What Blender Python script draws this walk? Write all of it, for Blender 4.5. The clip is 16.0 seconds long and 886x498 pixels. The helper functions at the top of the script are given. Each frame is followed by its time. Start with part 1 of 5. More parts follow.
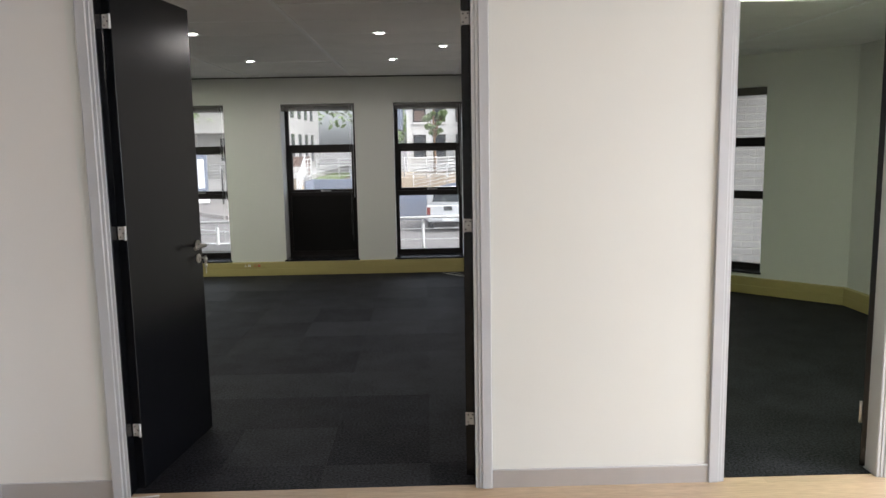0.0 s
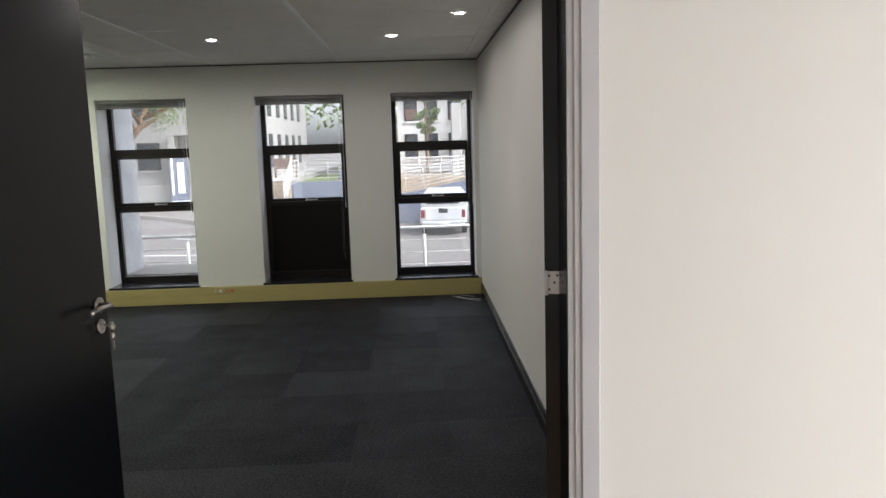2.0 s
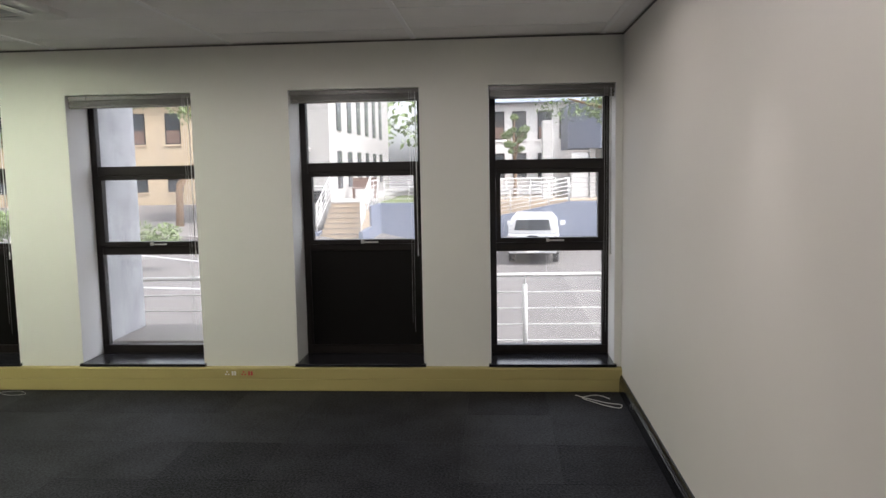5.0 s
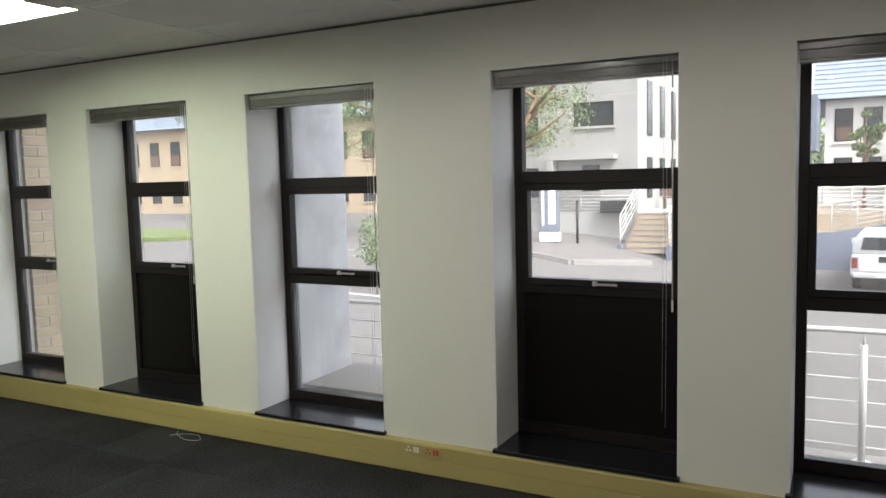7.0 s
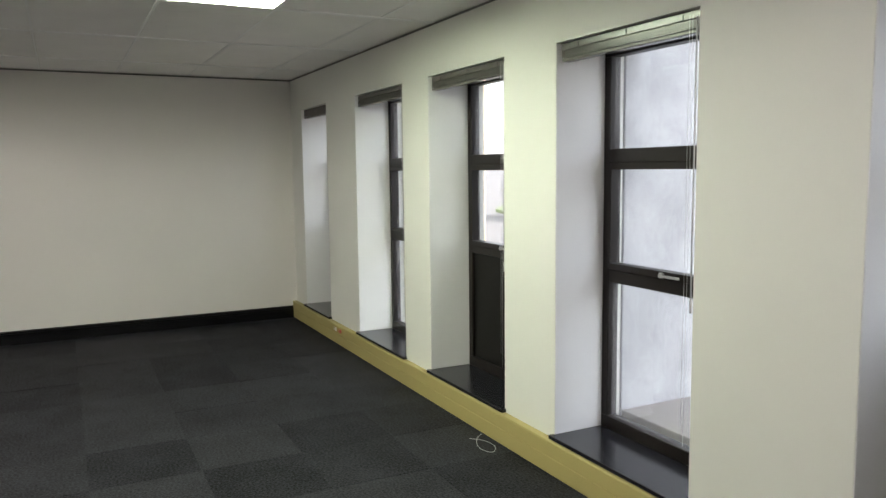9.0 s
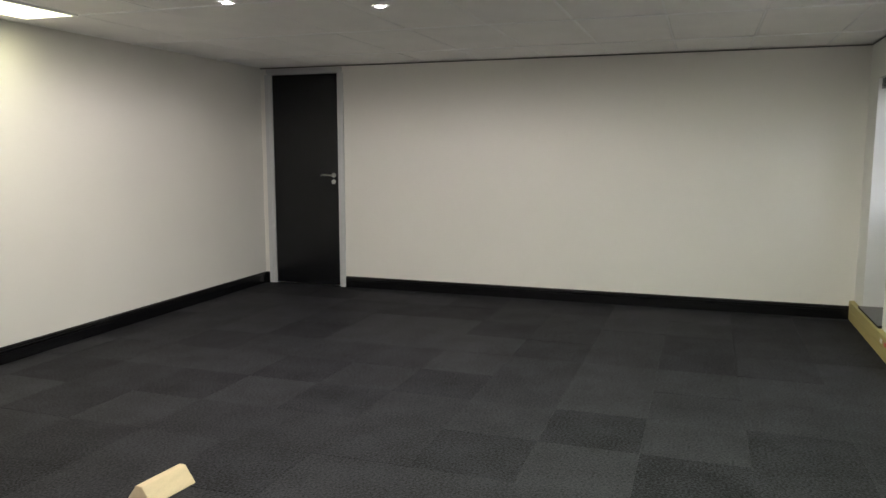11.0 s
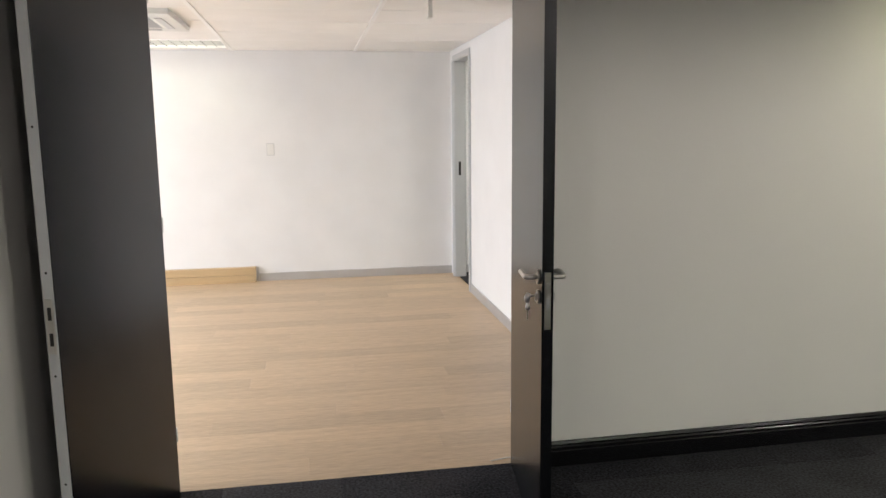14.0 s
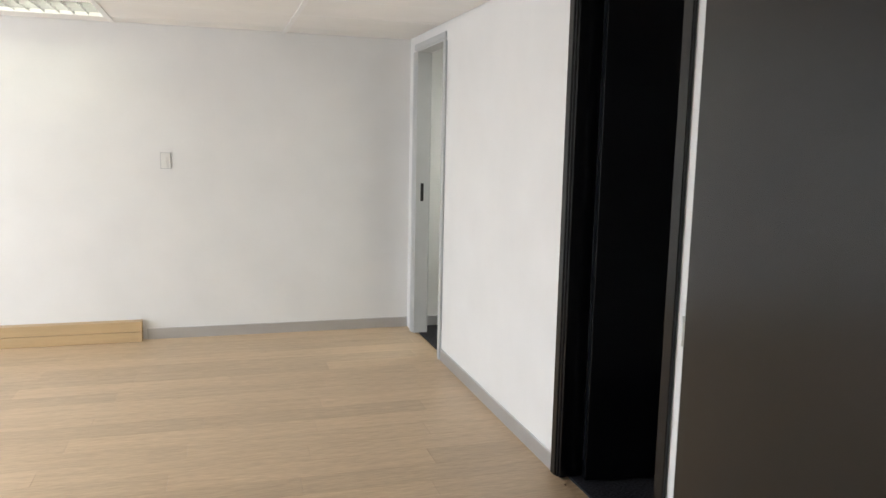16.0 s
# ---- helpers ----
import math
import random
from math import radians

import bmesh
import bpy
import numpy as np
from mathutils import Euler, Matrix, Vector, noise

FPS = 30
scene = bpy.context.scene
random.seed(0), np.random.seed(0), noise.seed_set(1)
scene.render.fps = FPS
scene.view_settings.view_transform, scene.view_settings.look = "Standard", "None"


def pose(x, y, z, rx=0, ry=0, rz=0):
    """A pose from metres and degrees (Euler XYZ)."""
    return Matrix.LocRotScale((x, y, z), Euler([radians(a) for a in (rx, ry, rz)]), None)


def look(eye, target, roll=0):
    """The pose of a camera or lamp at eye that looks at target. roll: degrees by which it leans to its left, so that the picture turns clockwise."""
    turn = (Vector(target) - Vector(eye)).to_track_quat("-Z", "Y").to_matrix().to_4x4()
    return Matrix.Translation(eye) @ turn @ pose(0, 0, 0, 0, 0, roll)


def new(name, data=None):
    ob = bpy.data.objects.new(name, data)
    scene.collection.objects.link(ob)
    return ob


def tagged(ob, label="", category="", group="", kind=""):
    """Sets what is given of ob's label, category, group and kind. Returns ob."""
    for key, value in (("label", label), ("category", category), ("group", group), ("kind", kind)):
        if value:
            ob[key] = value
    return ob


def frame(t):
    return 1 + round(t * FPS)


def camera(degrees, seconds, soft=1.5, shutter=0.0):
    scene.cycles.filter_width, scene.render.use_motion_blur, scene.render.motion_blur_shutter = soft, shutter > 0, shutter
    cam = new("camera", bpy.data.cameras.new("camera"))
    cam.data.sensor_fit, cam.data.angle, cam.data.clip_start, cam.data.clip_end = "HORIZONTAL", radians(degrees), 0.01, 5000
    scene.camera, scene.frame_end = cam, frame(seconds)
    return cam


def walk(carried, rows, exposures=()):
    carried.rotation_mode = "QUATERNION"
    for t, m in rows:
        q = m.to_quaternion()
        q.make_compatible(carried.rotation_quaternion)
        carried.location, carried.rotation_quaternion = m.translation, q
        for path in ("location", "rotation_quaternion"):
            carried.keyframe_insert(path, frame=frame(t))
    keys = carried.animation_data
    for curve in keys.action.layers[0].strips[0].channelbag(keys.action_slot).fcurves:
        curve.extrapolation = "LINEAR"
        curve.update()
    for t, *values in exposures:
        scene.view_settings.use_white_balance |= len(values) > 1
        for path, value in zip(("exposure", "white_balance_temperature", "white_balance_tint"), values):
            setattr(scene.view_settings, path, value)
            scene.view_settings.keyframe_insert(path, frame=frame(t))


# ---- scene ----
cam = camera(60.6, 16.0)
PATH = [
    (0, (0.432, -3.260, 1.521), (0.476, -1.280, 1.246), -1),
    (0.5, (0.365, -2.973, 1.523), (0.520, -0.997, 1.262), -1),
    (1, (0.357, -2.610, 1.496), (0.540, -0.637, 1.232), -0.8),
    (1.5, (0.345, -2.209, 1.498), (0.470, -0.233, 1.218), -1.5),
    (2, (0.285, -1.782, 1.512), (0.354, 0.197, 1.235), -1.7),
    (2.5, (0.250, -1.343, 1.517), (0.266, 0.640, 1.255), -1.4),
    (3, (0.142, -0.904, 1.506), (0.124, 1.081, 1.266), -1.3),
    (5.5, (0.124, 1.175, 1.505), (-0.117, 3.155, 1.292), -1.1),
    (6, (0.206, 1.589, 1.514), (-0.212, 3.538, 1.318), -1.2),
    (6.5, (0.264, 2.003, 1.508), (-0.455, 3.861, 1.322), -1.2),
    (7, (0.247, 2.404, 1.505), (-0.685, 4.164, 1.323), -1.4),
    (7.5, (0.267, 2.762, 1.508), (-0.886, 4.384, 1.311), -1.1),
    (8, (0.256, 3.085, 1.496), (-1.121, 4.519, 1.277), -1.6),
    (10.5, (-0.007, 4.360, 1.413), (-1.976, 4.100, 1.174), 1.1),
    (11, (0.035, 4.460, 1.452), (-1.840, 3.815, 1.192), 0),
    (11.5, (0.076, 4.413, 1.469), (-1.688, 3.508, 1.201), 0.1),
    (12, (0.091, 4.246, 1.476), (-1.502, 3.070, 1.198), -0.7),
    (12.5, (0.036, 4.083, 1.487), (-1.236, 2.565, 1.204), -1.8),
    (13, (0.029, 3.805, 1.515), (-0.901, 2.056, 1.235), -0.4),
    (13.5, (-0.002, 3.547, 1.521), (-0.573, 1.655, 1.215), -0),
    (14, (0.012, 3.181, 1.532), (-0.327, 1.235, 1.219), -0.6),
    (14.5, (-0.021, 2.742, 1.528), (-0.251, 0.782, 1.204), 0.8),
    (15, (0.031, 2.313, 1.535), (-0.189, 0.352, 1.206), 1.1),
    (15.5, (0.063, 1.804, 1.541), (-0.302, -0.141, 1.254), 1.3),
    (16, (0.036, 1.264, 1.531), (-0.533, -0.632, 1.249), 1.2),
]
# seconds, stops, kelvin, tint
EXPOSURES = [(0.0, 2.0, 6150, 13), (2.0, 2.05, 6150, 14), (2.5, 2.2, 6050, 14), (3.0, 2.68, 6250, 18), (5.5, 2.2, 6300, 16), (7.0, 2.2, 6350, 13),
             (8.0, 2.4, 6300, 14), (10.5, 3.0, 6250, 14), (12.0, 2.8, 6350, 16), (12.5, 2.75, 6350, 15), (13.0, 2.45, 6350, 13), (13.5, 2.4, 6350, 13),
             (14.0, 2.45, 6300, 13), (16.0, 2.2, 6200, 9)]
walk(cam, [(t, look(e, g, r)) for t, e, g, r in PATH], EXPOSURES)

# ---- world, sun, large lights ----
world = bpy.data.worlds.new("sky")
scene.world = world
world.use_nodes = True
wn = world.node_tree
sky = wn.nodes.new("ShaderNodeTexSky")
sky.sky_type = "NISHITA"
sky.sun_disc = False
sky.sun_elevation = radians(50)
sky.sun_rotation = radians(120)
sky.dust_density = 4.0
wn.nodes["Background"].inputs[1].default_value = 0.15
soft = wn.nodes.new("ShaderNodeHueSaturation")
soft.inputs["Saturation"].default_value = 0.2
wn.links.new(sky.outputs[0], soft.inputs["Color"])
wn.links.new(soft.outputs[0], wn.nodes["Background"].inputs[0])
sun = new("sun", bpy.data.lights.new("sun", "SUN"))
sun.data.energy = 0.9
sun.data.angle = radians(12)
sun.data.color = (1.0, 0.96, 0.9)
sun.matrix_world = look((30, 0, 30), (6, 14, 0))


def area_lamp(name, eye, target, sx, sy, power, colour):
    ob = new(name, bpy.data.lights.new(name, "AREA"))
    ob.data.shape, ob.data.size, ob.data.size_y = "RECTANGLE", sx, sy
    ob.data.energy, ob.data.color = power, colour
    ob.matrix_world = look(eye, target)
    return ob


DAY = (0.90, 0.95, 1.0)
area_lamp("reception_window_light", (4.1, -2.4, 1.3), (0, -2.4, 1.2), 3.2, 1.9, 20, DAY)

# ---- materials ----


def mat(name, colour, rough=0.6, metal=0.0, vary=0.08, scale=6.0, fine=120.0, bump=0.0, spec=0.5, rand=0.0,
        stretch=(1, 1, 1), share=0.6, span=0.25, nap=0.0):
    """Painted or solid surface: two scales of value variation, fine relief, and a tint of its own for each piece."""
    m = bpy.data.materials.new(name)
    m.use_nodes = True
    t = m.node_tree
    b = t.nodes["Principled BSDF"]
    b.inputs["Roughness"].default_value, b.inputs["Metallic"].default_value = rough, metal
    b.inputs["Specular IOR Level"].default_value = spec
    co = t.nodes.new("ShaderNodeTexCoord")
    mp = t.nodes.new("ShaderNodeMapping")
    mp.inputs["Scale"].default_value = stretch
    geo = t.nodes.new("ShaderNodeNewGeometry")
    t.links.new(geo.outputs["Position"], mp.inputs["Vector"])
    big, small = t.nodes.new("ShaderNodeTexNoise"), t.nodes.new("ShaderNodeTexNoise")
    big.inputs["Scale"].default_value, small.inputs["Scale"].default_value = scale, fine
    big.inputs["Detail"].default_value = 4
    for n in (big, small):
        t.links.new(mp.outputs[0], n.inputs["Vector"])
    mix = t.nodes.new("ShaderNodeMath")
    mix.operation = "MULTIPLY_ADD"
    mix.inputs[1].default_value = share
    t.links.new(big.outputs["Fac"], mix.inputs[0])
    half = t.nodes.new("ShaderNodeMath")
    half.operation = "MULTIPLY"
    half.inputs[1].default_value = 1 - share
    t.links.new(small.outputs["Fac"], half.inputs[0])
    t.links.new(half.outputs[0], mix.inputs[2])
    last = mix
    if rand:
        info = t.nodes.new("ShaderNodeObjectInfo")
        ra = t.nodes.new("ShaderNodeMath")
        ra.operation = "MULTIPLY_ADD"
        ra.inputs[1].default_value = rand
        t.links.new(info.outputs["Random"], ra.inputs[0])
        t.links.new(mix.outputs[0], ra.inputs[2])
        last = ra
    if nap:
        turn = t.nodes.new("ShaderNodeObjectInfo")
        lie = t.nodes.new("ShaderNodeMapRange")
        lie.inputs["To Min"].default_value, lie.inputs["To Max"].default_value = spec * (1 - nap), spec * (1 + nap)
        t.links.new(turn.outputs["Random"], lie.inputs["Value"])
        t.links.new(lie.outputs[0], b.inputs["Specular IOR Level"])
    ramp = t.nodes.new("ShaderNodeMapRange")
    ramp.inputs["From Min"].default_value, ramp.inputs["From Max"].default_value = 0.5 - span, 0.5 + span + rand
    ramp.inputs["To Min"].default_value, ramp.inputs["To Max"].default_value = 1 - vary, 1 + vary
    t.links.new(last.outputs[0], ramp.inputs["Value"])
    mul = t.nodes.new("ShaderNodeMix")
    mul.data_type, mul.blend_type = "RGBA", "MULTIPLY"
    mul.inputs["Factor"].default_value = 1.0
    mul.inputs["A"].default_value = (*colour, 1)
    t.links.new(ramp.outputs[0], mul.inputs["B"])
    t.links.new(mul.outputs["Result"], b.inputs["Base Color"])
    if bump:
        bp = t.nodes.new("ShaderNodeBump")
        bp.inputs["Strength"].default_value = bump
        bp.inputs["Distance"].default_value = 0.003
        t.links.new(small.outputs["Fac"], bp.inputs["Height"])
        t.links.new(bp.outputs[0], b.inputs["Normal"])
    return m


def glow(name, colour, strength):
    m = bpy.data.materials.new(name)
    m.use_nodes = True
    b = m.node_tree.nodes["Principled BSDF"]
    b.inputs["Base Color"].default_value = (0.8, 0.8, 0.8, 1)
    b.inputs["Emission Color"].default_value = (*colour, 1)
    b.inputs["Emission Strength"].default_value = strength
    return m


def glass_mat(name, gloss, tint):
    m = bpy.data.materials.new(name)
    m.use_nodes = True
    t = m.node_tree
    t.nodes.clear()
    out = t.nodes.new("ShaderNodeOutputMaterial")
    tr, gl, mx = (t.nodes.new(k) for k in ("ShaderNodeBsdfTransparent", "ShaderNodeBsdfGlossy", "ShaderNodeMixShader"))
    tr.inputs["Color"].default_value = (*tint, 1)
    gl.inputs["Roughness"].default_value = 0.02
    mx.inputs[0].default_value = gloss
    t.links.new(tr.outputs[0], mx.inputs[1])
    t.links.new(gl.outputs[0], mx.inputs[2])
    # a thin uneven translucent film that makes the panes hazy
    film, hazed = t.nodes.new("ShaderNodeBsdfTranslucent"), t.nodes.new("ShaderNodeMixShader")
    film.inputs["Color"].default_value = (0.8, 0.79, 0.77, 1)
    geo, cloud, amount = (t.nodes.new(k) for k in ("ShaderNodeNewGeometry", "ShaderNodeTexNoise", "ShaderNodeMapRange"))
    cloud.inputs["Scale"].default_value, cloud.inputs["Detail"].default_value = 2.5, 5
    amount.inputs["From Min"].default_value, amount.inputs["From Max"].default_value = 0.35, 0.7
    amount.inputs["To Min"].default_value, amount.inputs["To Max"].default_value = 0.02, 0.10
    t.links.new(geo.outputs["Position"], cloud.inputs["Vector"])
    t.links.new(cloud.outputs["Fac"], amount.inputs["Value"])
    t.links.new(amount.outputs[0], hazed.inputs[0])
    t.links.new(mx.outputs[0], hazed.inputs[1])
    t.links.new(film.outputs[0], hazed.inputs[2])
    t.links.new(hazed.outputs[0], out.inputs[0])
    return m


M_WALL = mat("wall_paint", (0.725, 0.704, 0.665), 0.55, vary=0.03, scale=1.5, fine=300, bump=0.06)
# the same white wall paint, with a slight green cast of lamp light mixed in
M_WALL_GREENLIT = mat("wall_paint_green_lit", (0.71, 0.715, 0.67), 0.6, vary=0.03, scale=1.5, fine=300, bump=0.06)
M_REVEAL = mat("white_reveal_paint", (0.78, 0.78, 0.78), 0.55, vary=0.05, scale=3, fine=200, bump=0.1)
M_TILE = mat("ceiling_tile", (0.90, 0.89, 0.875), 0.85, vary=0.05, scale=3, fine=400, bump=0.25)
M_TBAR = mat("white_grid_bar", (0.92, 0.92, 0.92), 0.4, vary=0.02)
M_CARPET = mat("charcoal_carpet", (0.0175, 0.0178, 0.0215), 0.65, vary=0.95, scale=4, fine=85, bump=0.9, spec=0.14,
               rand=0.04, share=0.25, span=0.10, nap=0.35)
M_WOOD = mat("oak_vinyl", (0.50, 0.37, 0.24), 0.4, vary=0.32, scale=5, fine=26, bump=0.04, rand=0.22, stretch=(0.5, 5, 1), share=0.4, span=0.2)
M_BLACK = mat("black_satin_paint", (0.0045, 0.005, 0.0065), 0.25, spec=0.36, vary=0.2, scale=3, fine=200, bump=0.04)
M_BLACKGLOSS = mat("black_gloss_paint", (0.004, 0.004, 0.005), 0.22, spec=0.4, vary=0.2, scale=4, fine=200, bump=0.05)
M_SILL = mat("black_sill_board", (0.012, 0.012, 0.016), 0.2, vary=0.15, scale=5, fine=150, bump=0.02)
M_BRONZE = mat("dark_bronze_aluminium", (0.010, 0.0075, 0.0065), 0.4, spec=0.3, metal=0.0, vary=0.15, fine=200)
M_PANEL = mat("black_infill_panel", (0.005, 0.0045, 0.004), 0.4, vary=0.15, spec=0.2)
M_TRUNK = mat("khaki_trunking", (0.40, 0.34, 0.13), 0.5, vary=0.06, scale=3, fine=150)
M_GREYFRAME = mat("grey_steel_frame", (0.5, 0.51, 0.52), 0.4, vary=0.05, fine=150)
M_ALU = mat("brushed_aluminium", (0.55, 0.55, 0.56), 0.35, metal=0.6, vary=0.06, fine=300)
M_STEEL = mat("satin_steel", (0.55, 0.53, 0.5), 0.28, metal=1.0, vary=0.06, fine=300)
M_WHITEPL = mat("white_plastic", (0.75, 0.75, 0.73), 0.4, vary=0.02)
M_RED = mat("red_plastic", (0.5, 0.06, 0.05), 0.4, vary=0.02)
# dark grey that stands for the shade in the ceiling's edge gap
M_SHADOWTRIM = mat("shadow_gap_grey", (0.09, 0.09, 0.09), 0.6, vary=0.3, scale=4)
M_DARK = mat("dark_slot", (0.01, 0.01, 0.01), 0.6, vary=0.02)
M_BLIND = mat("taupe_blind_slats", (0.13, 0.125, 0.115), 0.22, vary=0.1, fine=200)
M_CORD = mat("clear_wand", (0.55, 0.55, 0.55), 0.25, vary=0.02)
M_PINE = mat("raw_pine", (0.70, 0.56, 0.35), 0.6, vary=0.12, scale=8, fine=90, bump=0.1, stretch=(1, 6, 1))
M_BOXWOOD = mat("light_oak_laminate", (0.5, 0.36, 0.2), 0.45, vary=0.12, scale=6, fine=60, stretch=(0.3, 6, 6))
M_GLASS = glass_mat("window_glass", 0.05, (0.94, 0.96, 0.96))
M_LIGHT = glow("light_diffuser", (1.0, 0.97, 0.84), 3.2)
M_LIGHT_DIM = glow("aged_light_diffuser", (1.0, 0.98, 0.60), 1.2)
M_LIGHT_GREEN = glow("greenish_light_diffuser", (0.90, 1.0, 0.70), 4.2)
M_TUBE = glow("fluorescent_tube", (1.0, 0.97, 0.72), 1.9)
M_SPOT = glow("downlight_lamp", (1.0, 0.97, 0.88), 9.0)
M_CONC = mat("grey_cement_plaster", (0.44, 0.445, 0.46), 0.85, vary=0.35, scale=4.5, fine=60, bump=0.4)
M_ASPH = mat("asphalt", (0.122, 0.111, 0.103), 0.9, vary=0.2, scale=0.5, fine=14, bump=0.08)
M_PAVE = mat("paving", (0.22, 0.2, 0.185), 0.9, vary=0.2, scale=1.0, fine=40, bump=0.4)
M_WHITEBR = mat("white_painted_brick", (0.34, 0.325, 0.305), 0.7, vary=0.08, scale=2, fine=60, bump=0.2, rand=0.2)
M_PLASTER = mat("white_plaster", (0.66, 0.64, 0.61), 0.8, vary=0.1, scale=1.2, fine=40, bump=0.1)
M_ISLE = mat("pinkish_paving", (0.135, 0.12, 0.11), 0.9, vary=0.18, scale=1.0, fine=14, bump=0.08)
M_TANBR = mat("tan_face_brick", (0.46, 0.36, 0.24), 0.8, vary=0.25, scale=5, fine=60, bump=0.3, rand=0.3)
M_MORTAR = mat("mortar", (0.5, 0.46, 0.4), 0.9, vary=0.1)
M_BLUE = mat("slate_blue_paint", (0.125, 0.14, 0.18), 0.7, vary=0.12, scale=0.6, fine=40)
M_SLATE = mat("slate_roof", (0.2, 0.23, 0.28), 0.7, vary=0.25, scale=3, fine=30, bump=0.3)
M_WINDARK = mat("dark_window_pane", (0.03, 0.035, 0.04), 0.08, vary=0.3, scale=0.8)
M_BROWN = mat("brown_spandrel", (0.12, 0.07, 0.05), 0.6, vary=0.1)
M_WHITEMET = mat("white_painted_steel", (0.48, 0.47, 0.45), 0.4, vary=0.05)
M_CARWHITE = mat("white_car_paint", (0.5, 0.5, 0.5), 0.2, vary=0.02)
M_RUBBER = mat("tyre_rubber", (0.02, 0.02, 0.02), 0.8, vary=0.1)
M_TAIL = mat("red_tail_lens", (0.16, 0.02, 0.02), 0.2, vary=0.1)
M_STEP = mat("sandstone_step", (0.31, 0.245, 0.175), 0.8, vary=0.15, scale=2, fine=40)
M_GRASS = mat("lawn", (0.10, 0.13, 0.035), 0.9, vary=0.4, scale=2, fine=80, bump=0.6)
M_LEAF = mat("leaves", (0.13, 0.18, 0.06), 0.6, vary=0.4, scale=3, fine=30)
M_BARK = mat("bark", (0.20, 0.125, 0.07), 0.9, vary=0.3, scale=6, fine=50, bump=0.6)
M_LINE = mat("white_road_paint", (0.5, 0.5, 0.49), 0.7, vary=0.1, scale=4)

# ---- mesh helpers ----


def add_box(bm, x0, x1, y0, y1, z0, z1, mi=0, m=None):
    pts = [(x, y, z) for z in (z0, z1) for y in (y0, y1) for x in (x0, x1)]
    if m is not None:
        pts = [m @ Vector(p) for p in pts]
    v = [bm.verts.new(p) for p in pts]
    for q in ((0, 2, 3, 1), (4, 5, 7, 6), (0, 1, 5, 4), (2, 6, 7, 3), (0, 4, 6, 2), (1, 3, 7, 5)):
        bm.faces.new([v[i] for i in q]).material_index = mi
    return v


def add_tube(bm, pts, r, seg=10, cap=True, mi=0):
    """A round rod along points."""
    pts = [Vector(p) for p in pts]
    rings = []
    for i, p in enumerate(pts):
        d = (pts[min(i + 1, len(pts) - 1)] - pts[max(i - 1, 0)]).normalized()
        a = d.orthogonal().normalized() if i == 0 else (rings_a - d * rings_a.dot(d)).normalized()
        rings_a = a
        b = d.cross(a)
        rr = r[i] if isinstance(r, (list, tuple)) else r
        rings.append([bm.verts.new(p + rr * (math.cos(k * 2 * math.pi / seg) * a + math.sin(k * 2 * math.pi / seg) * b))
                      for k in range(seg)])
    for u, w in zip(rings, rings[1:]):
        for k in range(seg):
            f = bm.faces.new((u[k], u[(k + 1) % seg], w[(k + 1) % seg], w[k]))
            f.smooth, f.material_index = True, mi
    if cap:
        bm.faces.new(rings[0][::-1]).material_index = mi
        bm.faces.new(rings[-1]).material_index = mi


def add_prism(bm, poly, z0, z1, mi=0):
    lo, hi = [bm.verts.new((x, y, z0)) for x, y in poly], [bm.verts.new((x, y, z1)) for x, y in poly]
    bm.faces.new(lo[::-1]).material_index = mi
    bm.faces.new(hi).material_index = mi
    n = len(poly)
    for i in range(n):
        bm.faces.new((lo[i], lo[(i + 1) % n], hi[(i + 1) % n], hi[i])).material_index = mi


def bevel(bm, w, seg=2):
    bmesh.ops.bevel(bm, geom=bm.edges[:], offset=w, segments=seg, affect="EDGES", profile=0.5)


def mesh_of(name, bm, *mats):
    bmesh.ops.recalc_face_normals(bm, faces=bm.faces[:])
    me = bpy.data.meshes.new(name)
    bm.to_mesh(me)
    bm.free()
    for k in mats:
        me.materials.append(k)
    return me


def solid(name, bm, *mats):
    return new(name, mesh_of(name, bm, *mats))


def part(name, bm, material, parent, label=""):
    mats = material if isinstance(material, (list, tuple)) else (material,)
    ob = new(name, mesh_of(name, bm, *mats))
    ob.parent = parent
    return tagged(ob, label)


def box_part(name, material, parent, x0, x1, y0, y1, z0, z1, bev=0.0, label="", seg=2):
    bm = bmesh.new()
    add_box(bm, x0, x1, y0, y1, z0, z1)
    if bev:
        bevel(bm, bev, seg)
    return part(name, bm, material, parent, label)


def box_solid(name, material, x0, x1, y0, y1, z0, z1, bev=0.0):
    bm = bmesh.new()
    add_box(bm, x0, x1, y0, y1, z0, z1)
    if bev:
        bevel(bm, bev)
    return solid(name, bm, material)


def empty(name, m=None):
    ob = new(name)
    ob.empty_display_size = 0.1
    if m is not None:
        ob.matrix_world = m
    return ob


def wall(name, label, material, axis, a0, a1, b0, b1, z0, z1, holes=()):
    """A straight wall along x or y from a0 to a1, b0 to b1 thick, with holes (a0, a1, z0, z1) through it."""
    bm = bmesh.new()
    cuts = sorted({a0, a1, *(h[0] for h in holes), *(h[1] for h in holes)})
    cuts = [c for c in cuts if a0 <= c <= a1]
    for p, q in zip(cuts, cuts[1:]):
        spans, top = [], z0
        for h in sorted((h for h in holes if h[0] < (p + q) / 2 < h[1]), key=lambda h: h[2]):
            if h[2] > top:
                spans.append((top, h[2]))
            top = h[3]
        if top < z1:
            spans.append((top, z1))
        for lo, hi in spans:
            if axis == "x":
                add_box(bm, p, q, b0, b1, lo, hi)
            else:
                add_box(bm, b0, b1, p, q, lo, hi)
    bmesh.ops.remove_doubles(bm, verts=bm.verts[:], dist=1e-5)
    return tagged(solid(name, bm, material), label, "wall", kind="structure")


